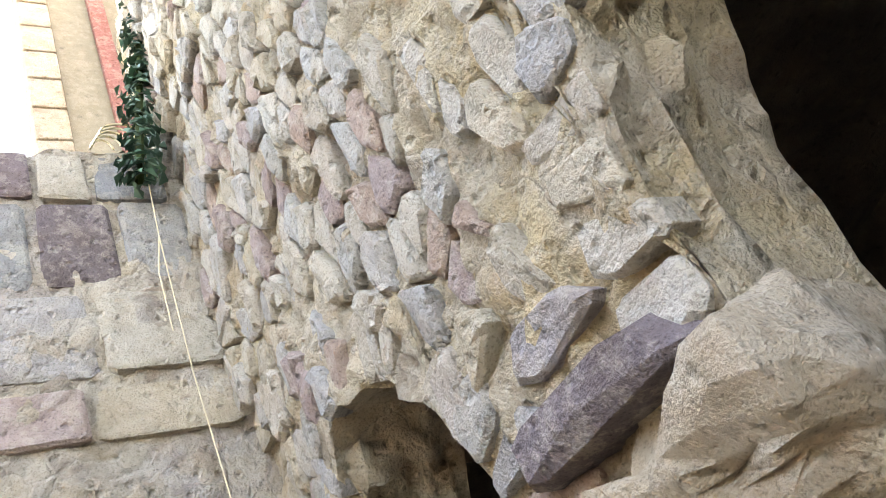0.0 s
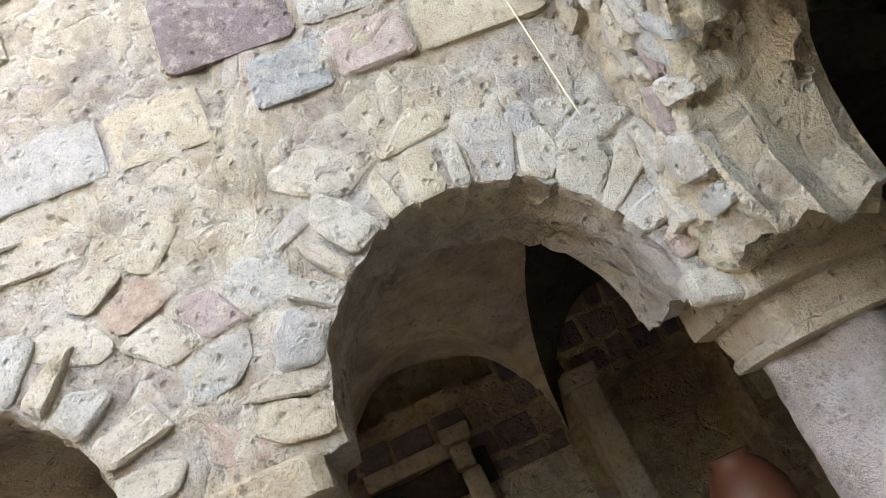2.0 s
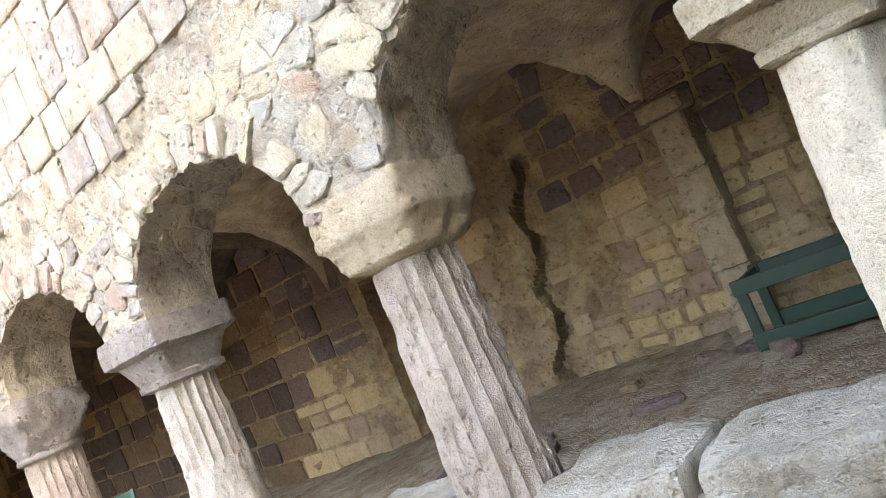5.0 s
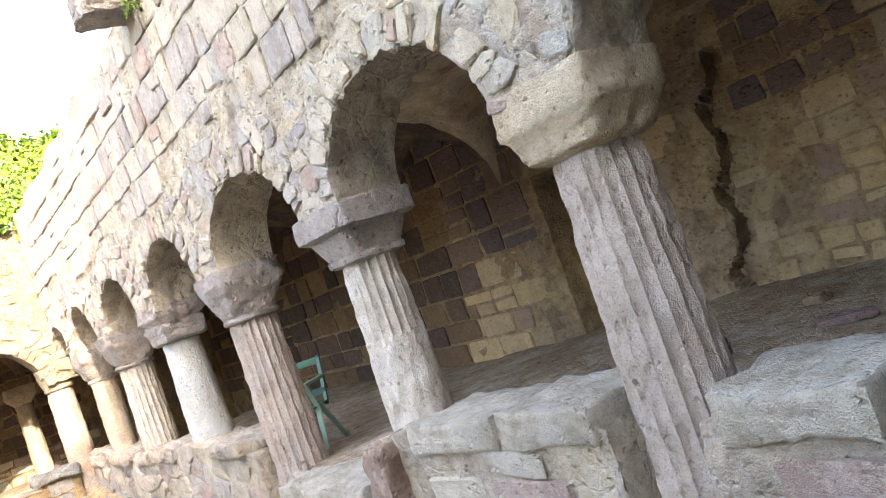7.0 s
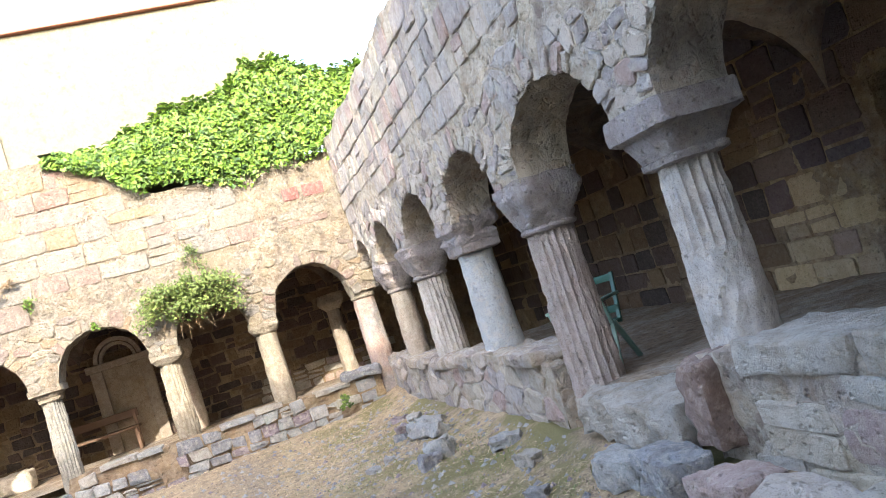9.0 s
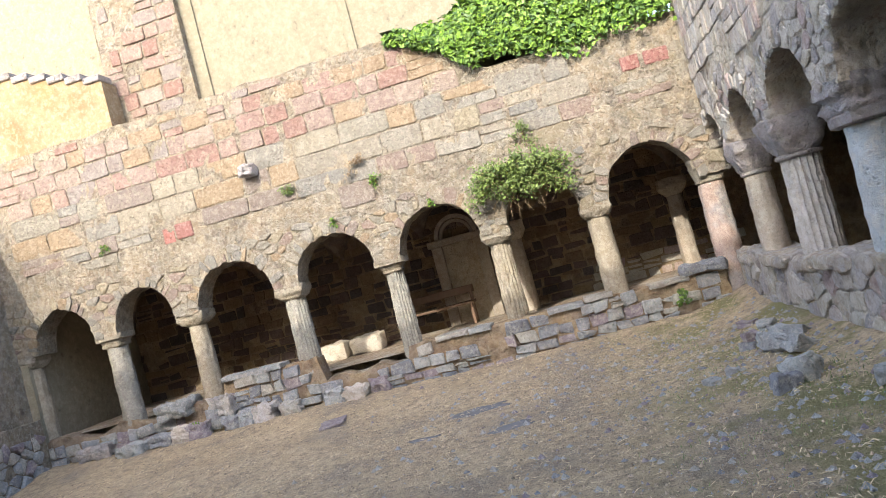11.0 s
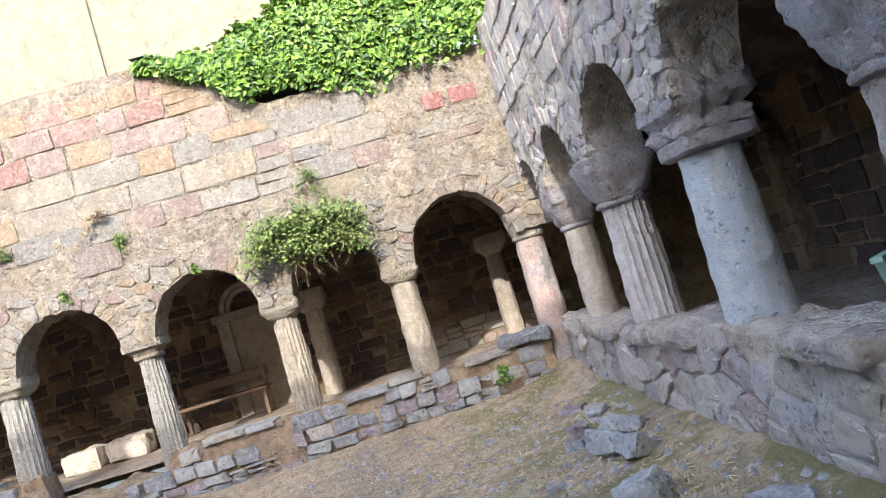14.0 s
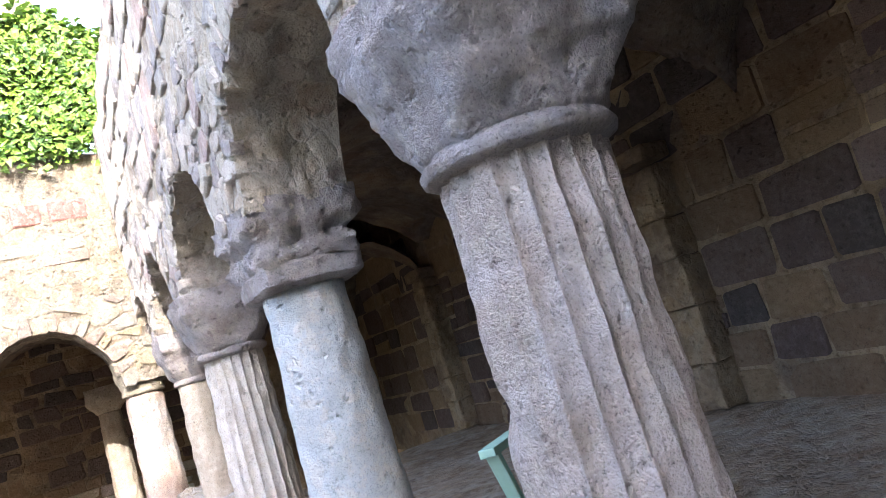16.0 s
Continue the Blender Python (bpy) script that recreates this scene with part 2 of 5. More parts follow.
def soil_material():
    """Trodden earth: straw-coloured dust, browner hollows, moss beside the long parapet."""
    m, nt, bsdf = nodes_of("dry_soil")
    co = place(nt).outputs["Position"]
    base = ramp(nt, noise_at(nt, co, 0.9, 5.0, 0.6), [(0.32, (0.30, 0.25, 0.19)), (0.48, (0.46, 0.35, 0.22)), (0.66, (0.54, 0.42, 0.27))])
    mid = noise_at(nt, co, 9.0, 8.0, 0.7)
    base = mix(nt, ramp(nt, mid, [(0.40, grey(0.8)), (0.54, grey(0.0))]), base, (0.24, 0.19, 0.14))
    fine = noise_at(nt, co, 55.0, 6.0, 0.75)
    base = mix(nt, ramp(nt, fine, [(0.52, grey(0.0)), (0.64, grey(0.8))]), base, (0.62, 0.50, 0.34))
    base = mix(nt, ramp(nt, fine, [(0.34, grey(0.8)), (0.46, grey(0.0))]), base, (0.17, 0.14, 0.11))
    sep = nt.nodes.new("ShaderNodeSeparateXYZ")
    nt.links.new(co, sep.inputs[0])
    patch = ramp(nt, noise_at(nt, co, 1.5, 6.0, 0.65), [(0.45, grey(0.0)), (0.56, grey(1.0))])
    near = nt.nodes.new("ShaderNodeMapRange")
    for k, v in ((1, 0.9), (2, 2.6), (3, 0.85), (4, 0.0)):
        near.inputs[k].default_value = v
    nt.links.new(sep.outputs[1], near.inputs[0])
    base = mix(nt, mix(nt, 1.0, patch, near.outputs[0], "MULTIPLY"), base, mix(nt, fine, (0.13, 0.14, 0.05), (0.30, 0.27, 0.13)))
    nt.links.new(base, bsdf.inputs["Base Color"])
    bsdf.inputs["Roughness"].default_value = 0.95
    bsdf.inputs["Specular IOR Level"].default_value = 0.1
    bump(nt, bsdf, mix(nt, 0.6, mid, fine), 1.0, 0.08)
    return m


soil = soil_material()
floor_dust = stone("floor_dust", [(0.42, 0.35, 0.27), (0.34, 0.27, 0.20), (0.46, 0.41, 0.34)], "patch", 0.6, 0.3, 18.0, 0.8, 15.0)
cream = stone("cream_plaster", [(0.215, 0.19, 0.135), (0.20, 0.178, 0.128)], "patch", 0.25, 0.1, 8.0, 0.12)
orange = stone("orange_plaster", [(0.27, 0.17, 0.085), (0.24, 0.16, 0.09), (0.27, 0.20, 0.12)], "patch", 0.6, 0.2, 6.0, 0.2)


# ---- mesh helpers ----
def mesh_of(name, verts, faces, mat, smooth=False):
    me = bpy.data.meshes.new(name)
    me.from_pydata([tuple(v) for v in verts], [], faces)
    me.materials.append(mat)
    if smooth:
        me.shade_smooth()
        if smooth > 1:
            me.set_sharp_from_angle(angle=radians(smooth))
    me.update()
    return me


def part(name, bm, material, parent, label=""):
    """Links a bmesh or a mesh as one object under a thing or a part."""
    if isinstance(bm, bmesh.types.BMesh):
        me = bpy.data.meshes.new(name)
        bmesh.ops.recalc_face_normals(bm, faces=bm.faces)
        bm.to_mesh(me)
        bm.free()
        me.materials.append(material)
    else:
        me = bm
    ob = new(name, me)
    ob.parent = parent
    return tagged(ob, label)


def wob(x, y, z, s, a):
    return a * noise.noise((x * s, y * s, z * s))


def box(bm, x0, x1, y0, y1, z0, z1, bevel=0.0, cuts=0, rough=0.0, seed=0.0):
    made = bmesh.ops.create_cube(bm, size=1.0, matrix=Matrix.LocRotScale(((x0 + x1) / 2, (y0 + y1) / 2, (z0 + z1) / 2), None, (x1 - x0, y1 - y0, z1 - z0)))
    vs = made["verts"]
    if bevel:
        es = list({e for v in vs for e in v.link_edges})
        r = bmesh.ops.bevel(bm, geom=es, offset=bevel, segments=2, profile=0.5, affect="EDGES")
        vs = list({v for f in r["faces"] for v in f.verts} | {v for v in vs if v.is_valid})
    if cuts:
        es = list({e for v in vs if v.is_valid for e in v.link_edges})
        r = bmesh.ops.subdivide_edges(bm, edges=es, cuts=cuts, use_grid_fill=True)
        vs = list({v for v in vs if v.is_valid} | {g for g in r["geom"] if isinstance(g, bmesh.types.BMVert)})
    if rough:
        for v in vs:
            p = v.co
            v.co += Vector((wob(p.x, p.y, p.z + seed, 6, rough), wob(p.y, p.z, p.x + seed + 3, 6, rough), wob(p.z, p.x, p.y + seed + 7, 6, rough)))
    return vs


ROUGHNESS = {}


# ---- single stones, cut to a polygon of the wall's face ----
def stone_shape(poly, proud, rng, soft=True):
    """Rings of a stone whose outline is poly (u, z), about its middle; w points out of the wall."""
    cu = sum(p[0] for p in poly) / len(poly)
    cz = sum(p[1] for p in poly) / len(poly)
    k = 0.14 if soft else 0.07
    ring = []
    for a, b in zip(poly, poly[1:] + poly[:1]):
        for f in (k, 1 - k):
            ring.append((a[0] + (b[0] - a[0]) * f - cu, a[1] + (b[1] - a[1]) * f - cz))
    n = len(ring)
    verts, faces = [], []
    lean = rng.uniform(-0.2, 0.2), rng.uniform(-0.2, 0.2)
    for w, f, j in ((-0.05, 1.0, 0.0), (proud * 0.35, 0.985, 0.2), (proud, 0.80 if soft else 0.88, 0.3)):
        for x, y in ring:
            q = f * rng.uniform(0.97, 1.03) if f < 1 else f
            verts.append((x * q, w + proud * (rng.uniform(-j, j) if w > 0 else 0) + (lean[0] * x + lean[1] * y) * 0.25 * (w > 0), y * q))
    verts.append((0, proud * rng.uniform(0.8, 1.25), 0))
    for r in range(2):
        for i in range(n):
            q = (i + 1) % n
            faces.append((r * n + q, r * n + i, (r + 1) * n + i, (r + 1) * n + q))
    for i in range(n):
        faces.append((2 * n + (i + 1) % n, 2 * n + i, 3 * n))
    return (cu, cz), verts, faces


def set_stones(wall, name, stones, key, near=lambda u, z: False, limit=300, proud=0.012, soft=True, seed=1, sink=None):
    """stones: outlines on the wall's face. The near ones are pieces of their own, the rest one joined part."""
    rng = random.Random(seed + len(stones))
    verts, faces = [], []
    count = 0
    for poly in stones:
        (cu, cz), v, f = stone_shape(poly, proud * rng.uniform(0.4, 1.6), rng, soft)
        q = ROUGHNESS[wall.name]
        dw = max(relief_at(cu, cz, q), sum(relief_at(a, c, q) for a, c in poly) / len(poly)) + (0.008 if soft else 0.002)
        if sink is not None:
            dw = sum(relief_at(a, c, q) for a, c in poly) / len(poly) + sink
        if count < limit and near(cu, cz):
            ob = new(name, mesh_of(name, v, f, MATS[key]))
            ob.parent = wall
            ob.matrix_basis = Matrix.Translation((cu, dw, cz))
            count += 1
        else:
            o = len(verts)
            verts += [(x + cu, y + dw, z + cz) for x, y, z in v]
            faces += [tuple(o + i for i in q) for q in f]
    if verts:
        tagged(part(name + "_mass", mesh_of(name + "_mass", verts, faces, MATS[key + "_many"]), None, wall), kind="stuff")


def clip(poly, mx, mz, nx, nz):
    """Keeps what lies on the near side of the line through (mx, mz) with normal (nx, nz)."""
    out = []
    for a, b in zip(poly, poly[1:] + poly[:1]):
        da = (a[0] - mx) * nx + (a[1] - mz) * nz
        db = (b[0] - mx) * nx + (b[1] - mz) * nz
        if da <= 0:
            out.append(a)
        if (da < 0) != (db < 0) and da != db:
            t = da / (da - db)
            out.append((a[0] + (b[0] - a[0]) * t, a[1] + (b[1] - a[1]) * t))
    return out


def rubble(u0, u1, z0, z1, size, aspect, inside, seed, gap=0.012, keep=0.85, loose=0.42, thin=0.25):
    """Irregular close-fitting stones: cells about scattered middles."""
    rng = random.Random(seed)
    pts = []
    z = z0
    row = 0
    while z < z1:
        u = u0 + (row % 2) * size * aspect / 2
        while u < u1:
            if rng.random() > thin:
                pts.append(((u + rng.uniform(-loose, loose) * size * aspect) / aspect, z + rng.uniform(-loose, loose) * size))
            u += size * aspect
        z += size
        row += 1
    arr = np.array(pts)
    out = []
    for i, (x, y) in enumerate(pts):
        d = (arr[:, 0] - x) ** 2 + (arr[:, 1] - y) ** 2
        idx = np.argsort(d)[1:15]
        h = size * 1.3
        poly = [(x - h, y - h), (x + h, y - h), (x + h, y + h), (x - h, y + h)]
        for k in idx:
            qx, qy = pts[int(k)]
            ln = math.hypot(qx - x, qy - y) or 1e-6
            poly = clip(poly, (x + qx) / 2 - (qx - x) / ln * gap / 2, (y + qy) / 2 - (qy - y) / ln * gap / 2, (qx - x) / ln, (qy - y) / ln)
            if len(poly) < 3:
                break
        if len(poly) < 3 or rng.random() > keep:
            continue
        poly = [(a * aspect, b) for a, b in poly]
        mid = sum(a for a, b in poly) / len(poly), sum(b for a, b in poly) / len(poly)
        if inside(*mid) and all(inside(mid[0] + (a - mid[0]) * 0.6, mid[1] + (b - mid[1]) * 0.6) for a, b in poly):
            out.append(poly)
    return out


def courses(u0, u1, z0, z1, hs, ws, inside, seed, gap=0.014, keep=1.0, tilt=0.012):
    """Squared blocks in level courses."""
    rng = random.Random(seed)
    out = []
    z = z0
    while z < z1:
        h = rng.uniform(*hs)
        u = u0 - rng.uniform(0, ws[1])
        while u < u1:
            w = rng.uniform(*ws)
            parts = [(z, z + h)] if rng.random() > 0.12 else [(z, z + h * 0.5), (z + h * 0.5, z + h)]
            for za, zb in parts:
                g = gap / 2
                j = lambda: rng.uniform(-tilt, tilt)
                poly = [(u + g + j(), za + g + j()), (u + w - g + j(), za + g + j()), (u + w - g + j(), zb - g + j()), (u + g + j(), zb - g + j())]
                if all(inside(a, b) for a, b in poly) and rng.random() < keep:
                    out.append(poly)
            u += w
        z += h
    return out


def voussoirs(cu, zs, ru, rz, seed, long=0.26, step=0.115, a0=0.05, a1=math.pi - 0.05):
    rng = random.Random(seed)
    out = []
    a = a0
    while a < a1:
        d = step * rng.uniform(0.7, 1.5) / max(ru, rz)
        ln = long * rng.uniform(0.7, 1.2)
        g = 0.01 / max(ru, rz)
        at = lambda an, o: (cu + math.cos(an) * (ru + o), zs + math.sin(an) * (rz + o))
        if rng.random() < 0.82:
            o = rng.uniform(-0.012, 0.02)
            out.append([at(a + d - g, o), at(a + g, o + rng.uniform(-0.01, 0.01)), at(a + g + rng.uniform(-0.06, 0.06), ln * rng.uniform(0.6, 1.0)), at(a + d * 0.55, ln * rng.uniform(0.95, 1.1)), at(a + d - g + rng.uniform(-0.05, 0.05), ln * rng.uniform(0.6, 1.0))][::-1])
        a += d
    return out


def relief_at(u, z, rough):
    return wob(u + 31, z, 3.1, 1.6, rough * 0.8) + wob(u, z + 9, 1.7, 5.0, rough * 0.5) + wob(u, z, 5.7, 14.0, rough * 0.4) + wob(u + 5, z, 1.1, 34.0, rough * 0.25)


def rough_wall(name, m, us, low, top, thick, mat, rough=0.03, rows=26, label="", deep=12, kind="structure", carve=None):
    """An upright wall along u: low(u) and top(u) bound it; its face is at w = 0, its back at w = -thick."""
    verts, faces = [], []
    nc = len(us)
    def disp(u, z):
        return relief_at(u, z, rough) - (carve(u, z) if carve else 0.0)
    for u, lo, hi in zip(us, low, top):
        for r in range(rows + 1):
            z = lo + (hi - lo) * r / rows
            e = 1.0
            verts.append((u + (wob(u, z, 8.8, 9.0, rough * 0.5)), disp(u, z) * e, z + wob(u, z, 2.2, 9.0, rough * 0.5)))
    R = rows + 1
    for i in range(nc - 1):
        for r in range(rows):
            a = i * R + r
            faces.append((a + R, a, a + 1, a + R + 1))
    back = len(verts)
    for u, lo, hi in zip(us, low, top):
        verts.append((u, -thick, lo))
        verts.append((u, -thick, hi))
    for i in range(nc - 1):
        faces.append((back + 2 * i, back + 2 * i + 2, back + 2 * i + 3, back + 2 * i + 1))
    # soffit and top, in strips through the thickness
    for which in (0, 1):
        s0 = len(verts)
        for i in range(nc):
            a = Vector(verts[i * R + (rows if which else 0)])
            b = Vector(verts[back + 2 * i + which])
            for k in range(1, deep):
                p = a.lerp(b, k / deep)
                verts.append((p.x + wob(p.x, p.y * 2, p.z, 9, rough * 0.9), p.y, p.z + wob(p.x, p.y, p.z + 4, 7, rough * 1.0) + wob(p.x, p.y, p.z + 9, 16, rough * 0.5)))
        def at(i, k):
            if k == 0:
                return i * R + (rows if which else 0)
            if k == deep:
                return back + 2 * i + which
            return s0 + i * (deep - 1) + k - 1
        for i in range(nc - 1):
            for k in range(deep):
                q = (at(i, k), at(i + 1, k), at(i + 1, k + 1), at(i, k + 1))
                faces.append(q if which == 0 else q[::-1])
    for i in (0, nc - 1):
        q = (i * R, i * R + rows, back + 2 * i + 1, back + 2 * i)
        faces.append(q if i else q[::-1])
    ob = new(name, mesh_of(name, verts, faces, mat, 50))
    ob.matrix_basis = m
    ROUGHNESS[ob.name] = rough
    return tagged(ob, label, "wall", "", kind)


def spread(u0, u1, step, breaks=()):
    us = {round(u0 + (u1 - u0) * i / max(1, round((u1 - u0) / step)), 4) for i in range(max(1, round((u1 - u0) / step)) + 1)}
    for b in breaks:
        us |= {round(b - 0.004, 4), round(b + 0.004, 4)}
    return sorted(u for u in us if u0 <= u <= u1)


class Arcade:
    """Piers end at `foot`; arches as (centre, half width, spring height, rise)."""
    def __init__(self, arches, foot):
        self.arches, self.foot = arches, foot
    def low(self, u):
        for c, r, s, h in self.arches:
            if abs(u - c) < r:
                return s + h * math.sqrt(max(0.0, 1 - ((u - c) / r) ** 2))
        return self.foot
    def inside(self, u, z, ring=0.0):
        for c, r, s, h in self.arches:
            if z < s:
                if abs(u - c) < r:
                    return False
            elif ((u - c) / (r + ring)) ** 2 + ((z - s) / (h + ring)) ** 2 < 1:
                return False
        return z > self.foot
    def breaks(self):
        return [b for c, r, s, h in self.arches for b in (c - r, c + r)]


def arches_between(centres, half, spring, apex):
    out = []
    for a, b in zip(centres[:-1], centres[1:]):
        out.append(((a + b) / 2, (b - a) / 2 - half, spring, apex - spring))
    return out

def ragged(arc, u):
    """Lower edge of the arcade with broken arrises."""
    return arc.low(u) + wob(u, 0.3, 3.0, 8.0, 0.035) + wob(u, 2.0, 5.0, 24.0, 0.03)


# ---- long arcade ----
a_arc = Arcade([(0.60, 0.58, 2.32, 0.62)] + arches_between(A_COLS, 0.27, 2.36, 2.93) + [(13.98, 0.42, 2.36, 0.55)], 2.33)
A_TOP = 4.75


def a_top(u):
    return A_TOP + (0.28 if u < 2.2 else 0.0) + wob(u, 1.0, 4.0, 1.3, 0.10)


us = sorted(set(spread(-0.4, 4.5, 0.024, a_arc.breaks()) + spread(4.5, 14.45, 0.045, a_arc.breaks())))
wall_a = rough_wall("wall_long_arcade", M_A, us, [ragged(a_arc, u) for u in us], [a_top(u) for u in us], 0.5, mortar_cool, 0.042, 64, "rough rubble arcade wall of grey and mauve stones in pale mortar")


def hewn_line(u):
    return 3.22 + 0.08 * math.sin(u * 2.1) + wob(u, 0, 7, 2.0, 0.1)


a_rub = lambda u, z: a_arc.inside(u, z, 0.15) and 2.3 < z < hewn_line(u)
st = rubble(-0.1, 14.4, 2.36, 3.45, 0.125, 1.35, a_rub, 11, 0.014, 0.92)
set_stones(wall_a, "rubble_stone", [s for s in st if s[0][0] < 5], "warm", lambda u, z: u < 3.6, 190, 0.010, sink=0.002)
set_stones(wall_a, "rubble_stone", [s for s in st if s[0][0] >= 5], "cool", proud=0.012, sink=0.002)
vs = [v for i, (c, r, s, h) in enumerate(a_arc.arches) for v in voussoirs(c, s, r, h, 40 + i, 0.22)]
set_stones(wall_a, "voussoir", [v for v in vs if v[0][0] < 5], "warm", lambda u, z: True, 60, 0.016, sink=0.012)
set_stones(wall_a, "voussoir", [v for v in vs if v[0][0] >= 5], "cool", proud=0.016, sink=0.008)
a_hewn = lambda u, z: hewn_line(u) < z < a_top(u) - 0.01 and -0.2 < u < 14.4
# squared blocks in the corner, course by course: height range, then joints and stone of each block
CORNER = (((4.71, 5.03), (1.32, "hewn", 0.89, "purple", 0.50, "hewn", 0.27, "blue", -0.05)),
          ((4.20, 4.68), (1.42, "hewn", 0.92, "blue", 0.53, "purple", 0.21, "hewn", -0.10)),
          ((3.75, 4.16), (1.30, "purple", 0.78, "cool", 0.36, "hewn", -0.10)),
          ((3.48, 3.71), (1.05, "blue", 0.74, "cool", 0.42, "hewn", -0.10)))
corner_sets = collections.defaultdict(list)
for (za, zb), row in CORNER:
    for k in range(0, len(row) - 1, 2):
        ua, ub = row[k + 2] + 0.012, row[k] - 0.012
        corner_sets[row[k + 1]].append([(ua, za), (ub, za + 0.01), (ub - 0.01, zb), (ua + 0.006, zb - 0.008)])
for key, polys in corner_sets.items():
    set_stones(wall_a, "hewn_block", polys, key, lambda u, z: True, 20, 0.012, False, sink=0.006)
corner_free = lambda u, z: u > 1.45 or z > 5.04 or (u > 1.07 and z < 3.73)
hw = courses(-0.1, 3.0, 3.2, 5.1, (0.25, 0.33), (0.34, 0.62), lambda u, z: a_hewn(u, z) and u < 3.0 and corner_free(u, z), 14, 0.026, 0.9)
set_stones(wall_a, "hewn_block", hw, "hewn", lambda u, z: True, 80, 0.010, False, sink=0.004)
hw = courses(2.95, 14.4, 3.2, 5.0, (0.24, 0.36), (0.15, 0.38), lambda u, z: a_hewn(u, z) and u > 3.0, 12, 0.016, 0.95, 0.012)
set_stones(wall_a, "hewn_block", hw, "cool", lambda u, z: u < 9, 220, 0.012, False, sink=0.008)

# ---- end arcade ----
b_arc = Arcade([((0.28 + 1.62) / 2, 0.67, 2.08, 0.74)] + arches_between(B_COLS, 0.22, 2.12, 2.78), 2.1)


def b_top(u):
    s = min(1.0, max(0.0, (u - 2.8) / 1.3))
    return 4.60 + 0.92 * s * s * (3 - 2 * s) + wob(u, 2.0, 4.0, 2.0, 0.05)


us = spread(-0.6, 12.6, 0.06, b_arc.breaks())
wall_b = rough_wall("wall_end_arcade", M_B, us, [ragged(b_arc, u) for u in us], [b_top(u) for u in us], 0.5, mortar_pale, 0.03, 30, "sunlit arcade wall of squared blocks over rubble arches")
st = rubble(-0.1, 12.6, 2.15, 3.2, 0.12, 1.6, lambda u, z: b_arc.inside(u, z, 0.15) and z < 3.06 + 0.06 * math.sin(u * 2), 21, 0.016, 0.85)
set_stones(wall_b, "rubble_stone", st, "blocks", lambda u, z: True, 140)
vs = [v for i, (c, r, s, h) in enumerate(b_arc.arches) for v in voussoirs(c, s, r, h, 60 + i, 0.22, 0.12)]
set_stones(wall_b, "voussoir", vs, "blocks", lambda u, z: True, 150, 0.009)
REDS = [[(0.66, 3.92), (0.94, 3.92), (0.94, 4.14), (0.66, 4.14)], [(0.22, 3.92), (0.60, 3.92), (0.60, 4.13), (0.22, 4.13)], [(8.28, 3.36), (8.58, 3.36), (8.58, 3.62), (8.28, 3.62)], [(8.62, 3.34), (8.82, 3.34), (8.82, 3.6), (8.62, 3.6)]]
clear = lambda u, z: not any(p[0][0] - 0.02 < u < p[2][0] + 0.02 and p[0][1] - 0.02 < z < p[2][1] + 0.02 for p in REDS)
b_hewn = lambda u, z: 0.02 < u < 12.0 and z < b_top(u) - 0.02 and z > 3.08 + 0.06 * math.sin(u * 2) and clear(u, z)
hw = courses(0.05, 12.0, 3.08, 4.42, (0.27, 0.38), (0.38, 0.98), b_hewn, 22, 0.016)
set_stones(wall_b, "hewn_block", hw, "blocks", lambda u, z: True, 200, 0.007, False)
hw = courses(0.05, 12.0, 4.44, 5.6, (0.26, 0.32), (0.3, 0.62), b_hewn, 23, 0.02)
set_stones(wall_b, "hewn_block", hw, "pink", lambda u, z: True, 120, 0.008, False)
set_stones(wall_b, "red_block", REDS, "red", lambda u, z: True, 10, 0.014, False)

# ---- near side arcade ----
c_arc = Arcade([(-0.78, 0.42, 2.38, 0.62), (-2.84, 1.0, 2.35, 1.09), (-5.2, 0.75, 2.35, 0.6)], 2.3)
us = sorted(set(spread(-6.4, -3.0, 0.1, c_arc.breaks()) + spread(-3.0, 0.3, 0.03, c_arc.breaks())))
wall_c = rough_wall("wall_near_arcade", M_C, us, [ragged(c_arc, u) for u in us], [6.6 for u in us], 0.40, mortar_warm, 0.085, 130, "yellowish rubble arcade wall with deep-set irregular stones")
st = rubble(-3.2, 0.0, 2.45, 6.5, 0.165, 0.5, lambda u, z: c_arc.inside(u, z, 0.10) and not (u < -1.2 and z < 2.62), 31, 0.014, 0.8, 0.5, 0.12)
set_stones(wall_c, "rubble_stone", [p for p in st if p[0][0] > -1.45], "warm", lambda u, z: z < 4.8, 230, 0.022, sink=0.010)
set_stones(wall_c, "rubble_stone", [p for i, p in enumerate(st) if p[0][0] <= -1.45 and i % 2], "warm", lambda u, z: z < 4.2, 60, 0.022, sink=0.0)
# long mauve stones fanning out over the springer
set_stones(wall_c, "voussoir", [[(-1.74, 2.49), (-1.82, 2.37), (-1.54, 2.38), (-1.32, 2.40), (-1.30, 2.53)][::-1]], "purple", lambda u, z: True, 5, 0.045, sink=0.01)
set_stones(wall_c, "voussoir", [[(-1.62, 2.64), (-1.70, 2.56), (-1.48, 2.54), (-1.40, 2.59), (-1.46, 2.67)][::-1], [(-1.28, 2.80), (-1.27, 2.56), (-1.18, 2.58), (-1.17, 2.78)][::-1]], "cool", lambda u, z: True, 5, 0.03, sink=0.01)
vs = [v for i, (c, r, s, h) in enumerate(c_arc.arches) for v in voussoirs(c, s, r, h, 80 + i, 0.20, 0.10, 0.05, 2.1 if i == 1 else math.pi - 0.05)]
set_stones(wall_c, "voussoir", vs, "warm", lambda u, z: True, 50, 0.02, sink=0.006)


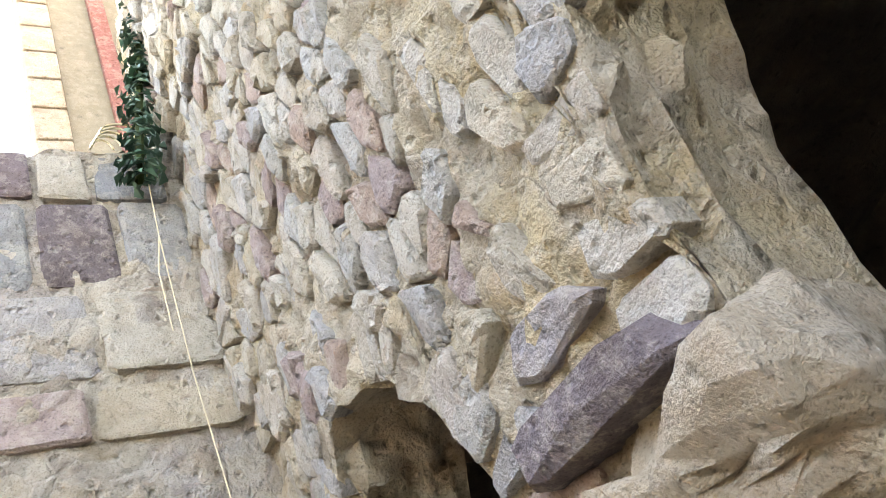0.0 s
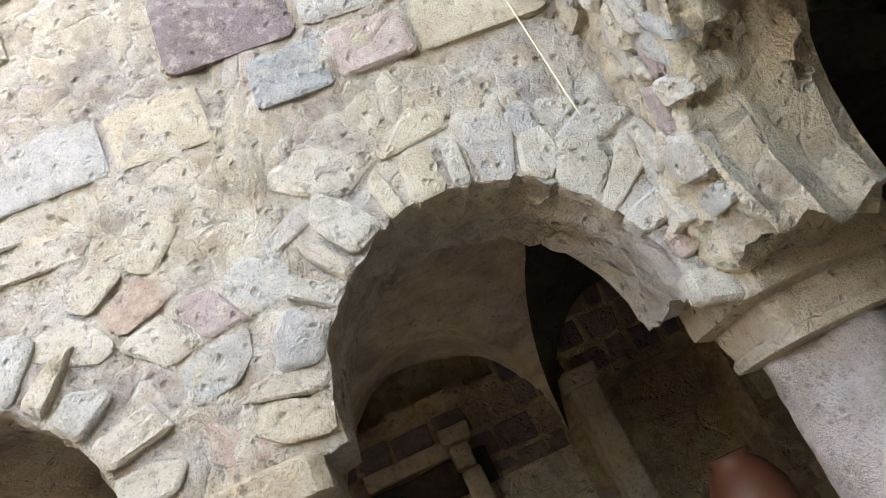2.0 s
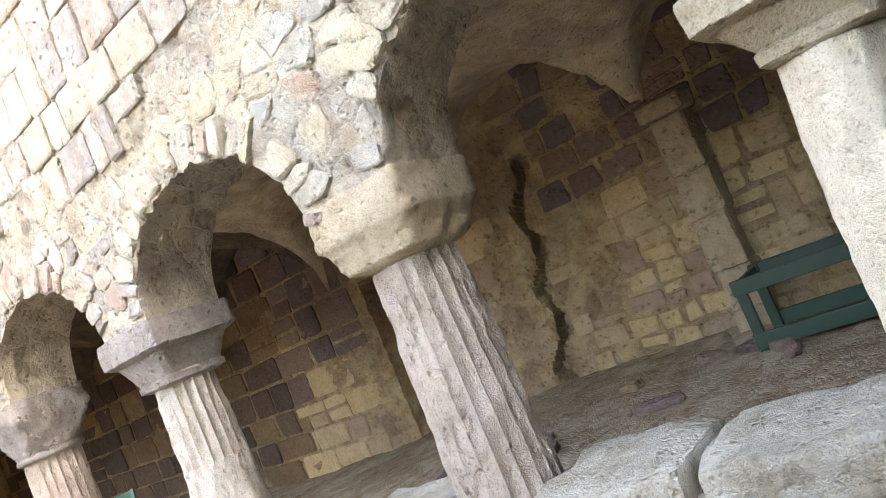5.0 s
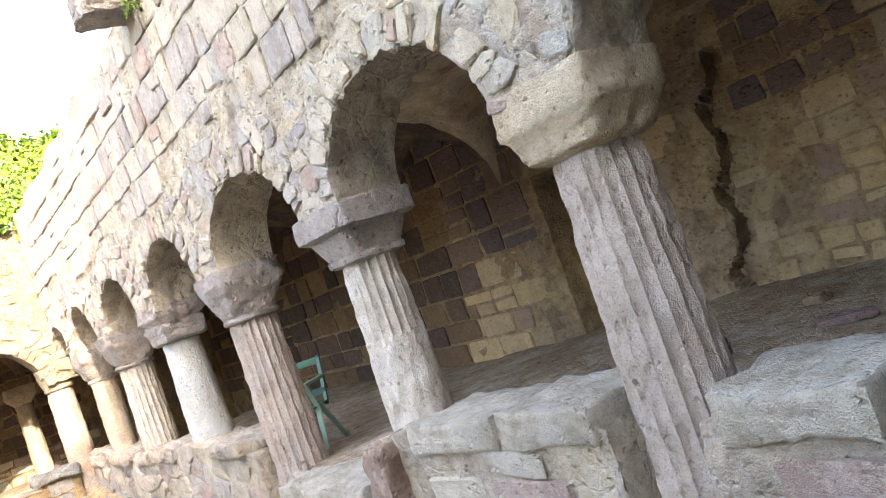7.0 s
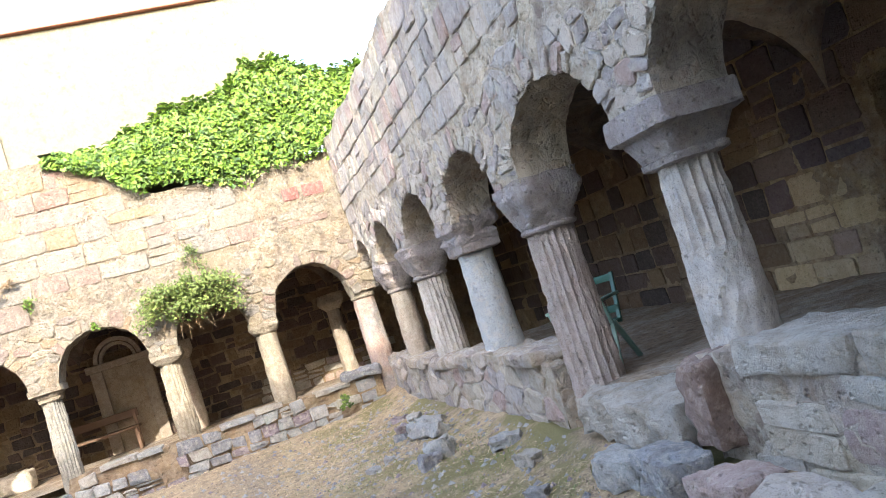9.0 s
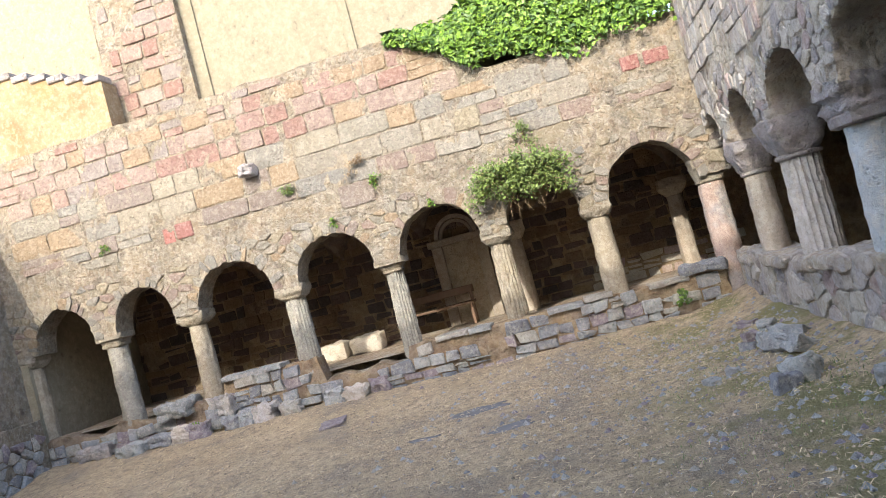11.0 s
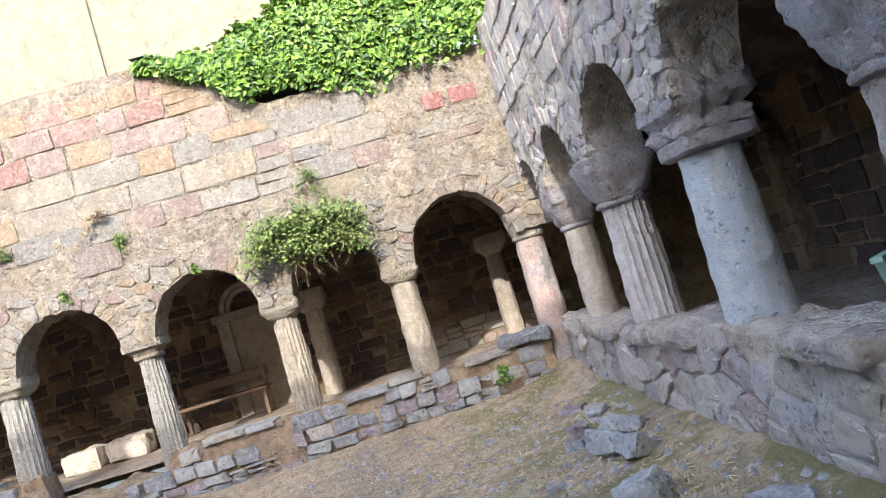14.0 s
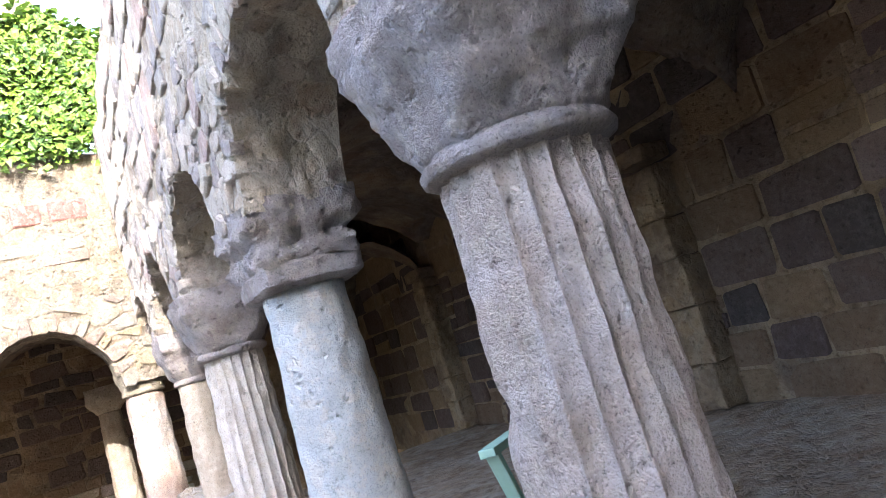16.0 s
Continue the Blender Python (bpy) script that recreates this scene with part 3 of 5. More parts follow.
# ---- gallery shells ----
def plain_box(name, x0, x1, y0, y1, z0, z1, mat, label, category="wall"):
    bm = bmesh.new()
    box(bm, x0, x1, y0, y1, z0, z1)
    ob = part(name, bm, mat, None)
    return tagged(ob, label, category, "", "structure")


def vault(name, m, u0, u1, w0, w1, bays, spring, rise, mat, label, lift=1.10):
    """Groined vault over a gallery along u, between w0 (arcade) and w1 (back wall)."""
    nu, nw = round((u1 - u0) / 0.09), 30
    verts, faces = [], []
    mid, half = (w0 + w1) / 2, abs(w1 - w0) / 2
    for i in range(nu + 1):
        u = u0 + (u1 - u0) * i / nu
        cross = spring
        for a, b in zip(bays[:-1], bays[1:]):
            if a <= u <= b:
                r = (b - a) / 2
                cross = spring + lift * r * math.sqrt(max(0, 1 - ((u - (a + b) / 2) / r) ** 2))
        for k in range(nw + 1):
            w = w0 + (w1 - w0) * k / nw
            z = max(cross, spring + rise * math.sqrt(max(0, 1 - ((w - mid) / half) ** 2)))
            verts.append((u, w, z + wob(u, w, 1.0, 2.5, 0.05) + wob(u, w, 2.0, 8.0, 0.025)))
    for i in range(nu):
        for k in range(nw):
            a = i * (nw + 1) + k
            faces.append((a, a + 1, a + nw + 2, a + nw + 1))
    me = mesh_of(name, verts, faces, mat, True)
    ob = new(name, me)
    ob.matrix_basis = m
    return tagged(ob, label, "ceiling", "", "structure")


# Far bays get darker plaster in place of deeper shade.
vault("ceiling_long_gallery_far", M_A, 7.42, 14.4, -0.45, -A_DEEP, A_COLS[3:] + (14.6,), 2.36, 1.05, shade_plaster, "groin vault over the far gallery bays, darkened for shade")
# Black here is the corner's deep shade, put into the colour.
vault("ceiling_corner_gallery", M_A, -3.7, -0.2, -0.45, -A_DEEP, (-3.7, -2.0, -0.2), 2.36, 1.05, near_black, "vault over the gallery corner, coloured black for shade")
vault("ceiling_long_gallery", M_A, -0.2, 7.42, -0.45, -A_DEEP, (-0.2,) + A_COLS[:4], 2.36, 1.05, vault_plaster, "dusky plastered groin vault over the long gallery")
# The end gallery's vault carries its shade in the dark plaster too.
vault("ceiling_end_gallery", M_B, -3.6, 12.6, -0.45, -B_DEEP, (-3.6, -2.0, 0.1) + B_COLS, 2.2, 1.05, shade_plaster, "plastered groin vault over the end gallery, darkened for shade")
# Near gallery vault: its shade is in the black colour.
vault("ceiling_near_gallery", M_C, -6.4, 0.2, -0.38, -3.4, (-6.4, 0.1), 3.15, 0.7, near_black, "dark plastered vault over the near gallery", 0.2)
plain_box("roof_long_gallery", -3.9, 14.83, -4.0, -0.46, 4.0, 4.3, vault_plaster, "flat roof slab over the long gallery", "roof")
plain_box("roof_end_gallery", BX + 0.46, BX + 4.0, -4.0, 12.6, 4.0, 4.3, vault_plaster, "flat roof slab over the end gallery", "roof")
plain_box("roof_near_gallery", -3.9, CX - 0.5, -0.4, 6.6, 4.05, 4.35, vault_plaster, "flat roof slab over the near gallery", "roof")

def crack_at(z):
    return 4.62 + 0.16 * (2.75 - z) + 0.07 * math.sin(z * 9.0) + wob(z, 1, 2, 4.0, 0.10)


def hollow(u, z):
    """Depth of the crack, the dark recesses and the blind window in the back wall."""
    d = 0.0
    if 0.5 < z < 2.75 and abs(u - crack_at(z)) < 0.05 + 0.03 * math.sin(z * 17.0):
        d = 0.16
    if 6.42 < u < 6.98 and z < 2.35 or -1.6 < u < -0.55 and z < 2.6:
        d = 0.36
    if 0.50 < u < 1.28 and z < 2.24:
        d = 0.14
    if 0.18 < u < 1.34 and 3.08 - 0.1 * abs(u - 0.7) < z:
        d = 0.36
    return d


sound = lambda p: not any(hollow(a, c) > 0 for a, c in p) and min(abs(p[0][0] - crack_at(p[0][1])), abs(p[1][0] - crack_at(p[1][1]))) > 0.1
us = sorted(set(spread(-3.7, 8.6, 0.06) + spread(4.5, 5.2, 0.02)))
wall_ab = rough_wall("wall_long_gallery_back", pose(0, -A_DEEP, 0), us, [0.2 for u in us], [4.2 for u in us], 0.4, mortar_dark, 0.03, 90, "ochre back wall of squared blocks, darker above", carve=hollow)
# Far bays of the back wall, coloured darker for the shade there.
us = spread(8.6, 18.2, 0.12)
wall_af = rough_wall("wall_long_gallery_far", pose(0, -A_DEEP, 0), us, [0.2 for u in us], [4.2 for u in us], 0.4, dim_mortar, 0.03, 30, "far back wall of large squared blocks, coloured dark for shade")
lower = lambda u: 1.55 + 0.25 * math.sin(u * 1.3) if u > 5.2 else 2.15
plaster = lambda p: 4.0 < p[0][0] < 5.5 and p[0][1] < 2.2
st = courses(-3.7, 4.75, 0.45, 4.0, (0.17, 0.28), (0.16, 0.42), lambda u, z: u < 4.75, 51, 0.035, 0.93, 0.02) + courses(4.85, 18, 0.45, 4.0, (0.28, 0.42), (0.34, 0.80), lambda u, z: u > 4.8, 55, 0.030, 0.97, 0.015)
st = [p for p in st if p[0][0] > 8.4 or sound(p) and not (plaster(p) and (p[0][0] * 7.3 + p[0][1] * 11.1) % 1.0 < 0.6)]
set_stones(wall_ab, "hewn_block", [p for p in st if p[0][0] < 8.4 and p[0][1] < lower(p[0][0])], "ochre", lambda u, z: 2.5 < u, 180, 0.009, False, sink=0.008)
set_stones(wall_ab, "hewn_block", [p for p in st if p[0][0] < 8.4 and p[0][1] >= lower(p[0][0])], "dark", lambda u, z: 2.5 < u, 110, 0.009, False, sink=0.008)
set_stones(wall_af, "hewn_block", [p for p in st if p[0][0] >= 8.4], "shaded", lambda u, z: u < 15.5, 200, 0.010, False, sink=0.010)
# Dim stone and mortar colours carry the shade behind the end arches.
us = spread(-3.8, 12.6, 0.12)
wall_bb = rough_wall("wall_end_gallery_back", pose(BX + B_DEEP, 0, 0, 0, 0, 90), us, [0.2 for u in us], [4.2 for u in us], 0.4, dim_mortar, 0.03, 30, "shadowed back wall of the end gallery in rough stone")
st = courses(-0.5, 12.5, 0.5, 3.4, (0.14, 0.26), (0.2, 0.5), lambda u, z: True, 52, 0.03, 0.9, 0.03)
# Paler stones at the wall's foot brighten the pool of sun by colour.
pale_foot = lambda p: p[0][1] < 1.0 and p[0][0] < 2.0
set_stones(wall_bb, "wall_stone", [p for p in st if not pale_foot(p)], "shaded", lambda u, z: u < 9, 280, 0.016, False)
set_stones(wall_bb, "plaster_patch", [p for p in st if pale_foot(p)], "warm", lambda u, z: True, 60, 0.02, False)
us = spread(-6.6, 3.7, 0.2)
# Back wall coloured black as well, to hold the gallery's shade.
rough_wall("wall_near_gallery_back", pose(-3.4, 0, 0, 0, 0, -90), us, [0.2 for u in us], [4.3 for u in us], 0.4, near_black, 0.03, 24, "dark rough back wall of the near gallery")
plain_box("wall_end_gallery_stop", BX + 0.02, 18.2, 11.9, 12.2, 0.0, 4.2, cream, "white plastered end wall of the gallery")
plain_box("wall_long_gallery_stop", 17.9, 18.3, -4.0, -0.1, 0.0, 4.3, dim_mortar, "dark end wall closing the gallery corner")
plain_box("wall_near_building", -4.4, -3.95, -4.5, 9.0, 0.0, 11.75, orange, "tall plastered house front behind the near gallery")
plain_box("wall_near_building_raised", -4.4, -3.95, 9.0, 14.0, 0.0, 12.15, orange, "taller end of the plastered house front")
# Unseen black wall, added to block light at the near gallery's open end.
plain_box("wall_near_gallery_stop", -3.9, CX - 0.06, 6.42, 6.75, 0.0, 4.4, near_black, "unseen wall added to keep light out of the near gallery")
us = spread(-15.0, 0.6, 0.3)
rough_wall("wall_far_side", pose(14.9, 12.05, 0, 0, 0, 180), [u + 15.0 for u in us], [-0.2 for u in us], [4.6 for u in us], 0.5, mortar_pale, 0.02, 16, "plastered boundary wall of the courtyard")

# ---- floors and ground ----
def floor_a(x, y):
    s = min(1.0, max(0.0, (x - 4.5) / 4.0))
    return 0.72 - 0.24 * s + wob(x, y, 0.0, 1.2, 0.03) + wob(x, y, 0.0, 5.0, 0.02)


def grid(name, xs, ys, f, mat, label, category):
    verts = [(x, y, f(x, y)) for x in xs for y in ys]
    n = len(ys)
    faces = [(i * n + j, (i + 1) * n + j, (i + 1) * n + j + 1, i * n + j + 1) for i in range(len(xs) - 1) for j in range(n - 1)]
    ob = new(name, mesh_of(name, verts, faces, mat, True))
    return tagged(ob, label, category, "", "structure")


def ground_z(x, y):
    z = 0.0 + wob(x, y, 0.5, 0.6, 0.06) + wob(x, y, 1.5, 2.5, 0.03) + wob(x, y, 2.5, 9.0, 0.012)
    if -1 < x < 16 and -1 < y < 14:
        z += 0.26 * math.exp(-max(0.0, y - 0.1) / 0.55) + 0.12 * math.exp(-max(0.0, 13.9 - x) / 0.6)
    else:
        z = -0.1
    return z


xs = [-900, -100, -30, -8] + [-1 + 0.1 * i for i in range(171)] + [30, 100, 900]
ys = [-900, -100, -30, -8] + [-1 + 0.1 * i for i in range(151)] + [30, 100, 900]
grid("ground", xs, ys, ground_z, soil, "dry earth strewn with straw and scattered stones", "ground")
grid("floor_long_gallery", [-3.8 + 0.15 * i for i in range(124)], [-3.8 + 0.15 * i for i in range(25)], floor_a, floor_dust, "dusty worn earth and stone gallery floor", "floor")
grid("floor_end_gallery", [BX + 0.30 + 0.15 * i for i in range(24)], [-0.05 + 0.15 * i for i in range(86)], lambda x, y: FLOOR_B + wob(x, y, 0, 1.5, 0.015), floor_dust, "pale dusty floor of the end gallery", "floor")
grid("floor_near_gallery", [-3.8 + 0.2 * i for i in range(19)], [-0.1 + 0.2 * i for i in range(34)], lambda x, y: 0.7 + wob(x, y, 0, 1.5, 0.02), floor_dust, "dusty floor of the near gallery", "floor")


# ---- low walls ----
def low_wall(name, m, u0, u1, top, thick, key, mat, seed, label, hs=(0.13, 0.24), ws=(0.2, 0.5), z0=-0.1, near=lambda u, z: True, limit=120):
    us = spread(u0, u1, 0.07)
    w = rough_wall(name, m, us, [z0 for u in us], [top(u) for u in us], thick, mat, 0.05, 14, label)
    if hs:
        st = courses(u0, u1, z0 + 0.15, 1.1, hs, ws, lambda u, z: u0 < u < u1 and z < top(u) + 0.02, seed, 0.02, 0.92, 0.03)
    else:
        st = rubble(u0, u1, z0 + 0.15, 1.1, ws, 1.4, lambda u, z: u0 < u < u1 and z < top(u) + 0.02, seed, 0.02, 0.94)
    set_stones(w, "wall_stone", st, key, near, limit, 0.022 if not hs else (0.016 if key != "rubble" else 0.04), not hs, seed, sink=0.003 if not hs else None)
    return w


low_wall("low_wall_long_first", pose(0, 0.05, 0), -0.1, 3.10, lambda u: 0.88 + wob(u, 0, 0, 2.2, 0.05), 0.55, "warm", mortar_cool, 70, "low parapet of pale weathered blocks beside a fluted column", (0.24, 0.36), (0.4, 0.9))
low_wall("low_wall_long_near", pose(0, 0.05, 0), 3.58, 5.5, lambda u: 0.88 + wob(u, 0, 0, 2.2, 0.05), 0.55, "warm", mortar_cool, 71, "low parapet of pale weathered blocks between columns", (0.24, 0.36), (0.4, 0.9))
low_wall("low_wall_long_far", pose(0, 0.05, 0), 7.6, 14.4, lambda u: 0.84 + 0.08 * math.cos(u * 1.3) + wob(u, 0, 5, 2.5, 0.07), 0.55, "cool", mortar_cool, 72, "low rubble parapet crusted with lichen and mortar", None, 0.20)


def b_low(u):
    if 5.25 < u < 6.75:
        return 0.50 + 0.05 * math.sin(u * 9)
    if u > 8.5:
        return 0.56 + 0.08 * math.sin(u * 5)
    if u > 6.75:
        return 0.88
    return 0.68 + 0.03 * math.sin(u * 4.1) + 0.06 * (u < 0.9)


low_wall("low_wall_end", pose(BX + 0.05, 0, 0, 0, 0, 90), 0.25, 12.6, b_low, 0.36, "rubble", dim_mortar, 73, "low dry-laid wall of dark lava stones below columns", (0.13, 0.21), (0.16, 0.42), z0=-0.15, limit=260)


# ---- columns ----
def lathe(profile, n, flutes=0, depth=0.0, seed=0.0, rough=0.006, plain_below=-1.0):
    verts, faces = [], []
    for r, z in profile:
        for i in range(n):
            a = 2 * math.pi * i / n
            k = 1.0
            if flutes:
                wear = 0.55 + 0.9 * max(0.0, noise.noise((math.cos(a) * 1.6 + seed, math.sin(a) * 1.6, z * 1.8)) + 0.35)
                k -= depth * min(1.0, wear) * abs(math.sin(a * flutes / 2)) ** 0.7 / 0.2 * (1.0 if z > plain_below else 0.0)
            rr = r * k + wob(math.cos(a) * 2 + seed, math.sin(a) * 2, z * 4, 1.5, rough * 2) + wob(math.cos(a) * 6, math.sin(a) * 6 + seed, z * 14, 1.0, rough) - 2.2 * max(0.0, wob(math.cos(a) * 2.2 + seed, math.sin(a) * 2.2, z * 5 + 3, 1.0, rough) - 0.25 * rough) * (3.0 if flutes else 1.0)
            verts.append((rr * math.cos(a), rr * math.sin(a), z))
    m = len(profile)
    for j in range(m - 1):
        for i in range(n):
            q = (i + 1) % n
            faces.append((j * n + i, j * n + q, (j + 1) * n + q, (j + 1) * n + i))
    faces.append(tuple(range(n))[::-1])
    faces.append(tuple((m - 1) * n + i for i in range(n)))
    return verts, faces


def square_ring(profile, n=10, seed=0.0, rough=0.01):
    """Blocks of square plan: profile of (half width, z, roundness)."""
    verts, faces = [], []
    cnt = 4 * n
    for h, z, rnd in profile:
        for i in range(cnt):
            a = 2 * math.pi * (i + 0.5) / cnt
            p = 2 + 14 * (1 - rnd)
            c, s = math.cos(a), math.sin(a)
            r = h / (abs(c) ** p + abs(s) ** p) ** (1 / p)
            x, y = c * r, s * r
            d = wob(x * 1 + seed, y, z, 7, rough) + wob(x + seed, y, z, 22, rough * 0.6)
            verts.append((x * (1 + d / max(h, 0.05)), y * (1 + d / max(h, 0.05)), z + wob(x, y + seed, z, 9, rough * 0.5)))
    m = len(profile)
    for j in range(m - 1):
        for i in range(cnt):
            q = (i + 1) % cnt
            faces.append((j * cnt + i, j * cnt + q, (j + 1) * cnt + q, (j + 1) * cnt + i))
    faces.append(tuple(range(cnt))[::-1])
    faces.append(tuple((m - 1) * cnt + i for i in range(cnt)))
    return verts, faces


def steps(pairs, n=5):
    out = []
    for (a, b) in zip(pairs[:-1], pairs[1:]):
        out += [tuple(p + (q - p) * k / n for p, q in zip(a, b)) for k in range(n)]
    return out + [pairs[-1]]


def column(x, y, z0, neck, top, r0, r1, shaft_mat, cap_mat, cap="block", flutes=0, wide=0.30, seed=0.0, label="", group="", turn=0.0, plain_to=-1.0):
    base = new("column")
    base.matrix_basis = pose(x, y, z0, 0, 0, turn)
    h = neck - z0
    v, f = lathe(steps([(r0, 0.0), ((r0 + r1) / 2 + 0.008, h * 0.5), (r1, h)], 40), 140 if flutes else 56, flutes, 0.018 if flutes else 0, seed, 0.007, plain_to)
    part("shaft", mesh_of("shaft", v, f, shaft_mat, not flutes), None, base)
    t = top - z0
    if cap == "block":       # worn bell under a slab
        v, f = square_ring(steps([(r1 * 1.02, h, 1.0), (r1 * 1.2, h + 0.03, 0.8), (wide * 0.86, h + (t - h) * 0.28, 0.35), (wide, h + (t - h) * 0.5, 0.15), (wide * 0.97, t, 0.12)], 6), 16, seed, 0.02)
        part("capital", mesh_of("capital", v, f, cap_mat, True), None, base)
    elif cap == "ring":      # flaring bell with a rolled necking
        v, f = square_ring(steps([(r1 * 1.06, h + 0.05, 1.0), (wide * 0.85, h + (t - h) * 0.45, 0.75), (wide, h + (t - h) * 0.7, 0.4), (wide, t, 0.3)], 7), 18, seed, 0.03)
        bell = part("capital", mesh_of("capital", v, f, cap_mat, True), None, base)
        v, f = lathe(steps([(r1 * 1.02, h), (r1 * 1.16, h + 0.012), (r1 * 1.2, h + 0.035), (r1 * 1.12, h + 0.06)], 3), 40, 0, 0, seed, 0.004)
        part("necking", mesh_of("necking", v, f, cap_mat, True), None, bell)
    elif cap == "ragged":    # broken stones over a thin slab
        v, f = square_ring(steps([(0.215, h, 0.6), (0.24, h + 0.02, 0.3), (0.242, h + 0.10, 0.25), (0.22, h + 0.115, 0.3)], 4), 14, seed, 0.014)
        bell = part("capital", mesh_of("capital", v, f, cap_mat, 40), None, base)
        v, f = square_ring(steps([(0.225, h + 0.105, 0.4), (0.25, h + 0.16, 0.3), (0.235, h + 0.22, 0.4), (0.275, h + 0.28, 0.25), (0.27, t, 0.2)], 6), 18, seed + 5, 0.05)
        part("broken_course", mesh_of("broken_course", v, f, cap_mat, 40), None, bell)
    else:                    # moulded: cavetto and square abacus
        v, f = square_ring(steps([(r1 * 1.0, h, 0.9), (r1 * 1.12, h + 0.015, 0.6), (r1 * 1.12, h + 0.05, 0.5), (r1 * 1.05, h + 0.06, 0.5), (wide * 0.82, h + (t - h) * 0.55, 0.2)], 3), 10, seed, 0.006)
        bell = part("capital", mesh_of("capital", v, f, cap_mat), None, base)
        v, f = square_ring(steps([(wide * 0.86, h + (t - h) * 0.55 - 0.003, 0.08), (wide, h + (t - h) * 0.6, 0.06), (wide, t - 0.01, 0.06), (wide * 0.98, t, 0.06)], 3), 10, seed + 3, 0.008)
        part("abacus", mesh_of("abacus", v, f, cap_mat), None, bell)
    return tagged(base, label, "column", group)


LONG = "columns of the long arcade"
column(1.545, -0.25, 0.85, 2.05, 2.34, 0.185, 0.155, shaft_pale, cap_warm, "moulded", 0, 0.29, 1.0, "smooth cream stone column with a moulded capital", LONG)
column(3.34, -0.25, 0.50, 2.03, 2.38, 0.24, 0.20, shaft_mauve, cap_warm, "block", 20, 0.29, 2.0, "stout fluted mauve column with a broken capital", LONG)
column(5.37, -0.25, 0.50, 1.98, 2.36, 0.215, 0.185, shaft_grey, cap_grey, "moulded", 20, 0.31, 3.0, "grey column fluted above and smooth below, moulded capital", LONG, 0.0, 0.98)
column(7.42, -0.25, 0.25, 1.90, 2.36, 0.235, 0.205, shaft_mauve, cap_grey, "ring", 20, 0.30, 4.0, "worn fluted mauve column with a dark ringed capital", LONG)
column(9.37, -0.25, 0.55, 1.98, 2.38, 0.225, 0.19, shaft_blue, cap_grey, "ragged", 0, 0.285, 5.0, "smooth blue-grey column with a ragged capital", LONG)
column(11.35, -0.25, 0.55, 1.90, 2.36, 0.22, 0.205, shaft_grey, cap_grey, "ring", 20, 0.31, 6.0, "fluted grey column with a dark ringed capital", LONG)
column(13.25, -0.25, 0.60, 1.88, 2.36, 0.18, 0.17, shaft_tan, cap_grey, "ring", 0, 0.28, 7.0, "slim smooth tan column with a dark capital", LONG)
column(14.6, 0.1, 0.10, 1.98, 2.36, 0.21, 0.185, shaft_rosy, cap_sand, "ring", 0, 0.24, 8.0, "banded corner column of pink and grey drums", LONG)
column(-0.40, -0.22, 0.50, 2.02, 2.33, 0.24, 0.22, shaft_mauve, cap_warm, "moulded", 0, 0.30, 9.0, "mauve corner column with a moulded yellow capital", LONG)
END = "columns of the end arcade"
for i, (y, z0, r, fl, cap, mt) in enumerate(((1.85, 0.08, 0.185, 0, "block", shaft_sand), (3.43, 0.55, 0.18, 20, "block", shaft_sand), (5.2, 0.35, 0.165, 20, "moulded", shaft_dusk), (6.95, 0.35, 0.19, 20, "block", shaft_dusk), (8.75, 0.35, 0.17, 0, "block", shaft_sand), (10.3, 0.4, 0.19, 0, "moulded", shaft_dusk), (12.0, 0.4, 0.19, 0, "block", shaft_sand))):
    column(BX + 0.25, y, z0, 1.9, 2.13, r, r - 0.02, mt, cap_sand, cap, fl, 0.25, 20.0 + i, ("fluted" if fl else "smooth") + " pale stone column with a worn capital", END)
NEAR = "columns of the near arcade"
column(CX - 0.27, 1.58, 0.6, 1.82, 2.10, 0.21, 0.19, shaft_mauve, cap_warm, "block", 0, 0.27, 31.0, "column under a big ochre springer stone", NEAR)
column(CX - 0.3, 4.3, 0.6, 1.95, 2.36, 0.21, 0.19, shaft_mauve, cap_warm, "block", 0, 0.32, 32.0, "column with a plain worn ochre capital", NEAR)


# ---- further materials ----
def plain(name, color, rough=0.7, var=0.3, per="island", alt=None, sheen=0.0):
    m, nt, bsdf = nodes_of(name)
    g = place(nt)
    rnd = g.outputs["Random Per Island"] if per == "island" else nt.nodes.new("ShaderNodeObjectInfo").outputs["Random"]
    alt = alt or tuple(c * (1 - var) for c in color)
    base = ramp(nt, rnd, [(0.0, alt), (0.55, color), (1.0, tuple(min(1, c * (1 + var)) for c in color))])
    base = mix(nt, ramp(nt, noise_at(nt, g.outputs["Position"], 9.0), [(0.4, grey(0.0)), (0.7, grey(0.35))]), base, mix(nt, 1.0, base, (0.6, 0.6, 0.5), "MULTIPLY"))
    nt.links.new(base, bsdf.inputs["Base Color"])
    bsdf.inputs["Roughness"].default_value = rough
    return m


leaf_bright = plain("vine_leaf", (0.115, 0.20, 0.02), 0.55, 0.5, alt=(0.03, 0.075, 0.012))
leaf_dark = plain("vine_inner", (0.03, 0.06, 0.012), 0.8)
leaf_bush = plain("bush_leaf", (0.13, 0.18, 0.04), 0.6, 0.45)
leaf_teal = plain("garland_leaf", (0.05, 0.12, 0.08), 0.45, 0.4)
flower = plain("pale_flower", (0.36, 0.27, 0.25), 0.7, 0.2)
twig = plain("dry_twig", (0.28, 0.20, 0.12), 0.9)
straw = plain("straw", (0.62, 0.49, 0.30), 0.8, 0.25, alt=(0.34, 0.25, 0.15))
green_paint = plain("green_paint", (0.03, 0.11, 0.075), 0.45, 0.2, "object")
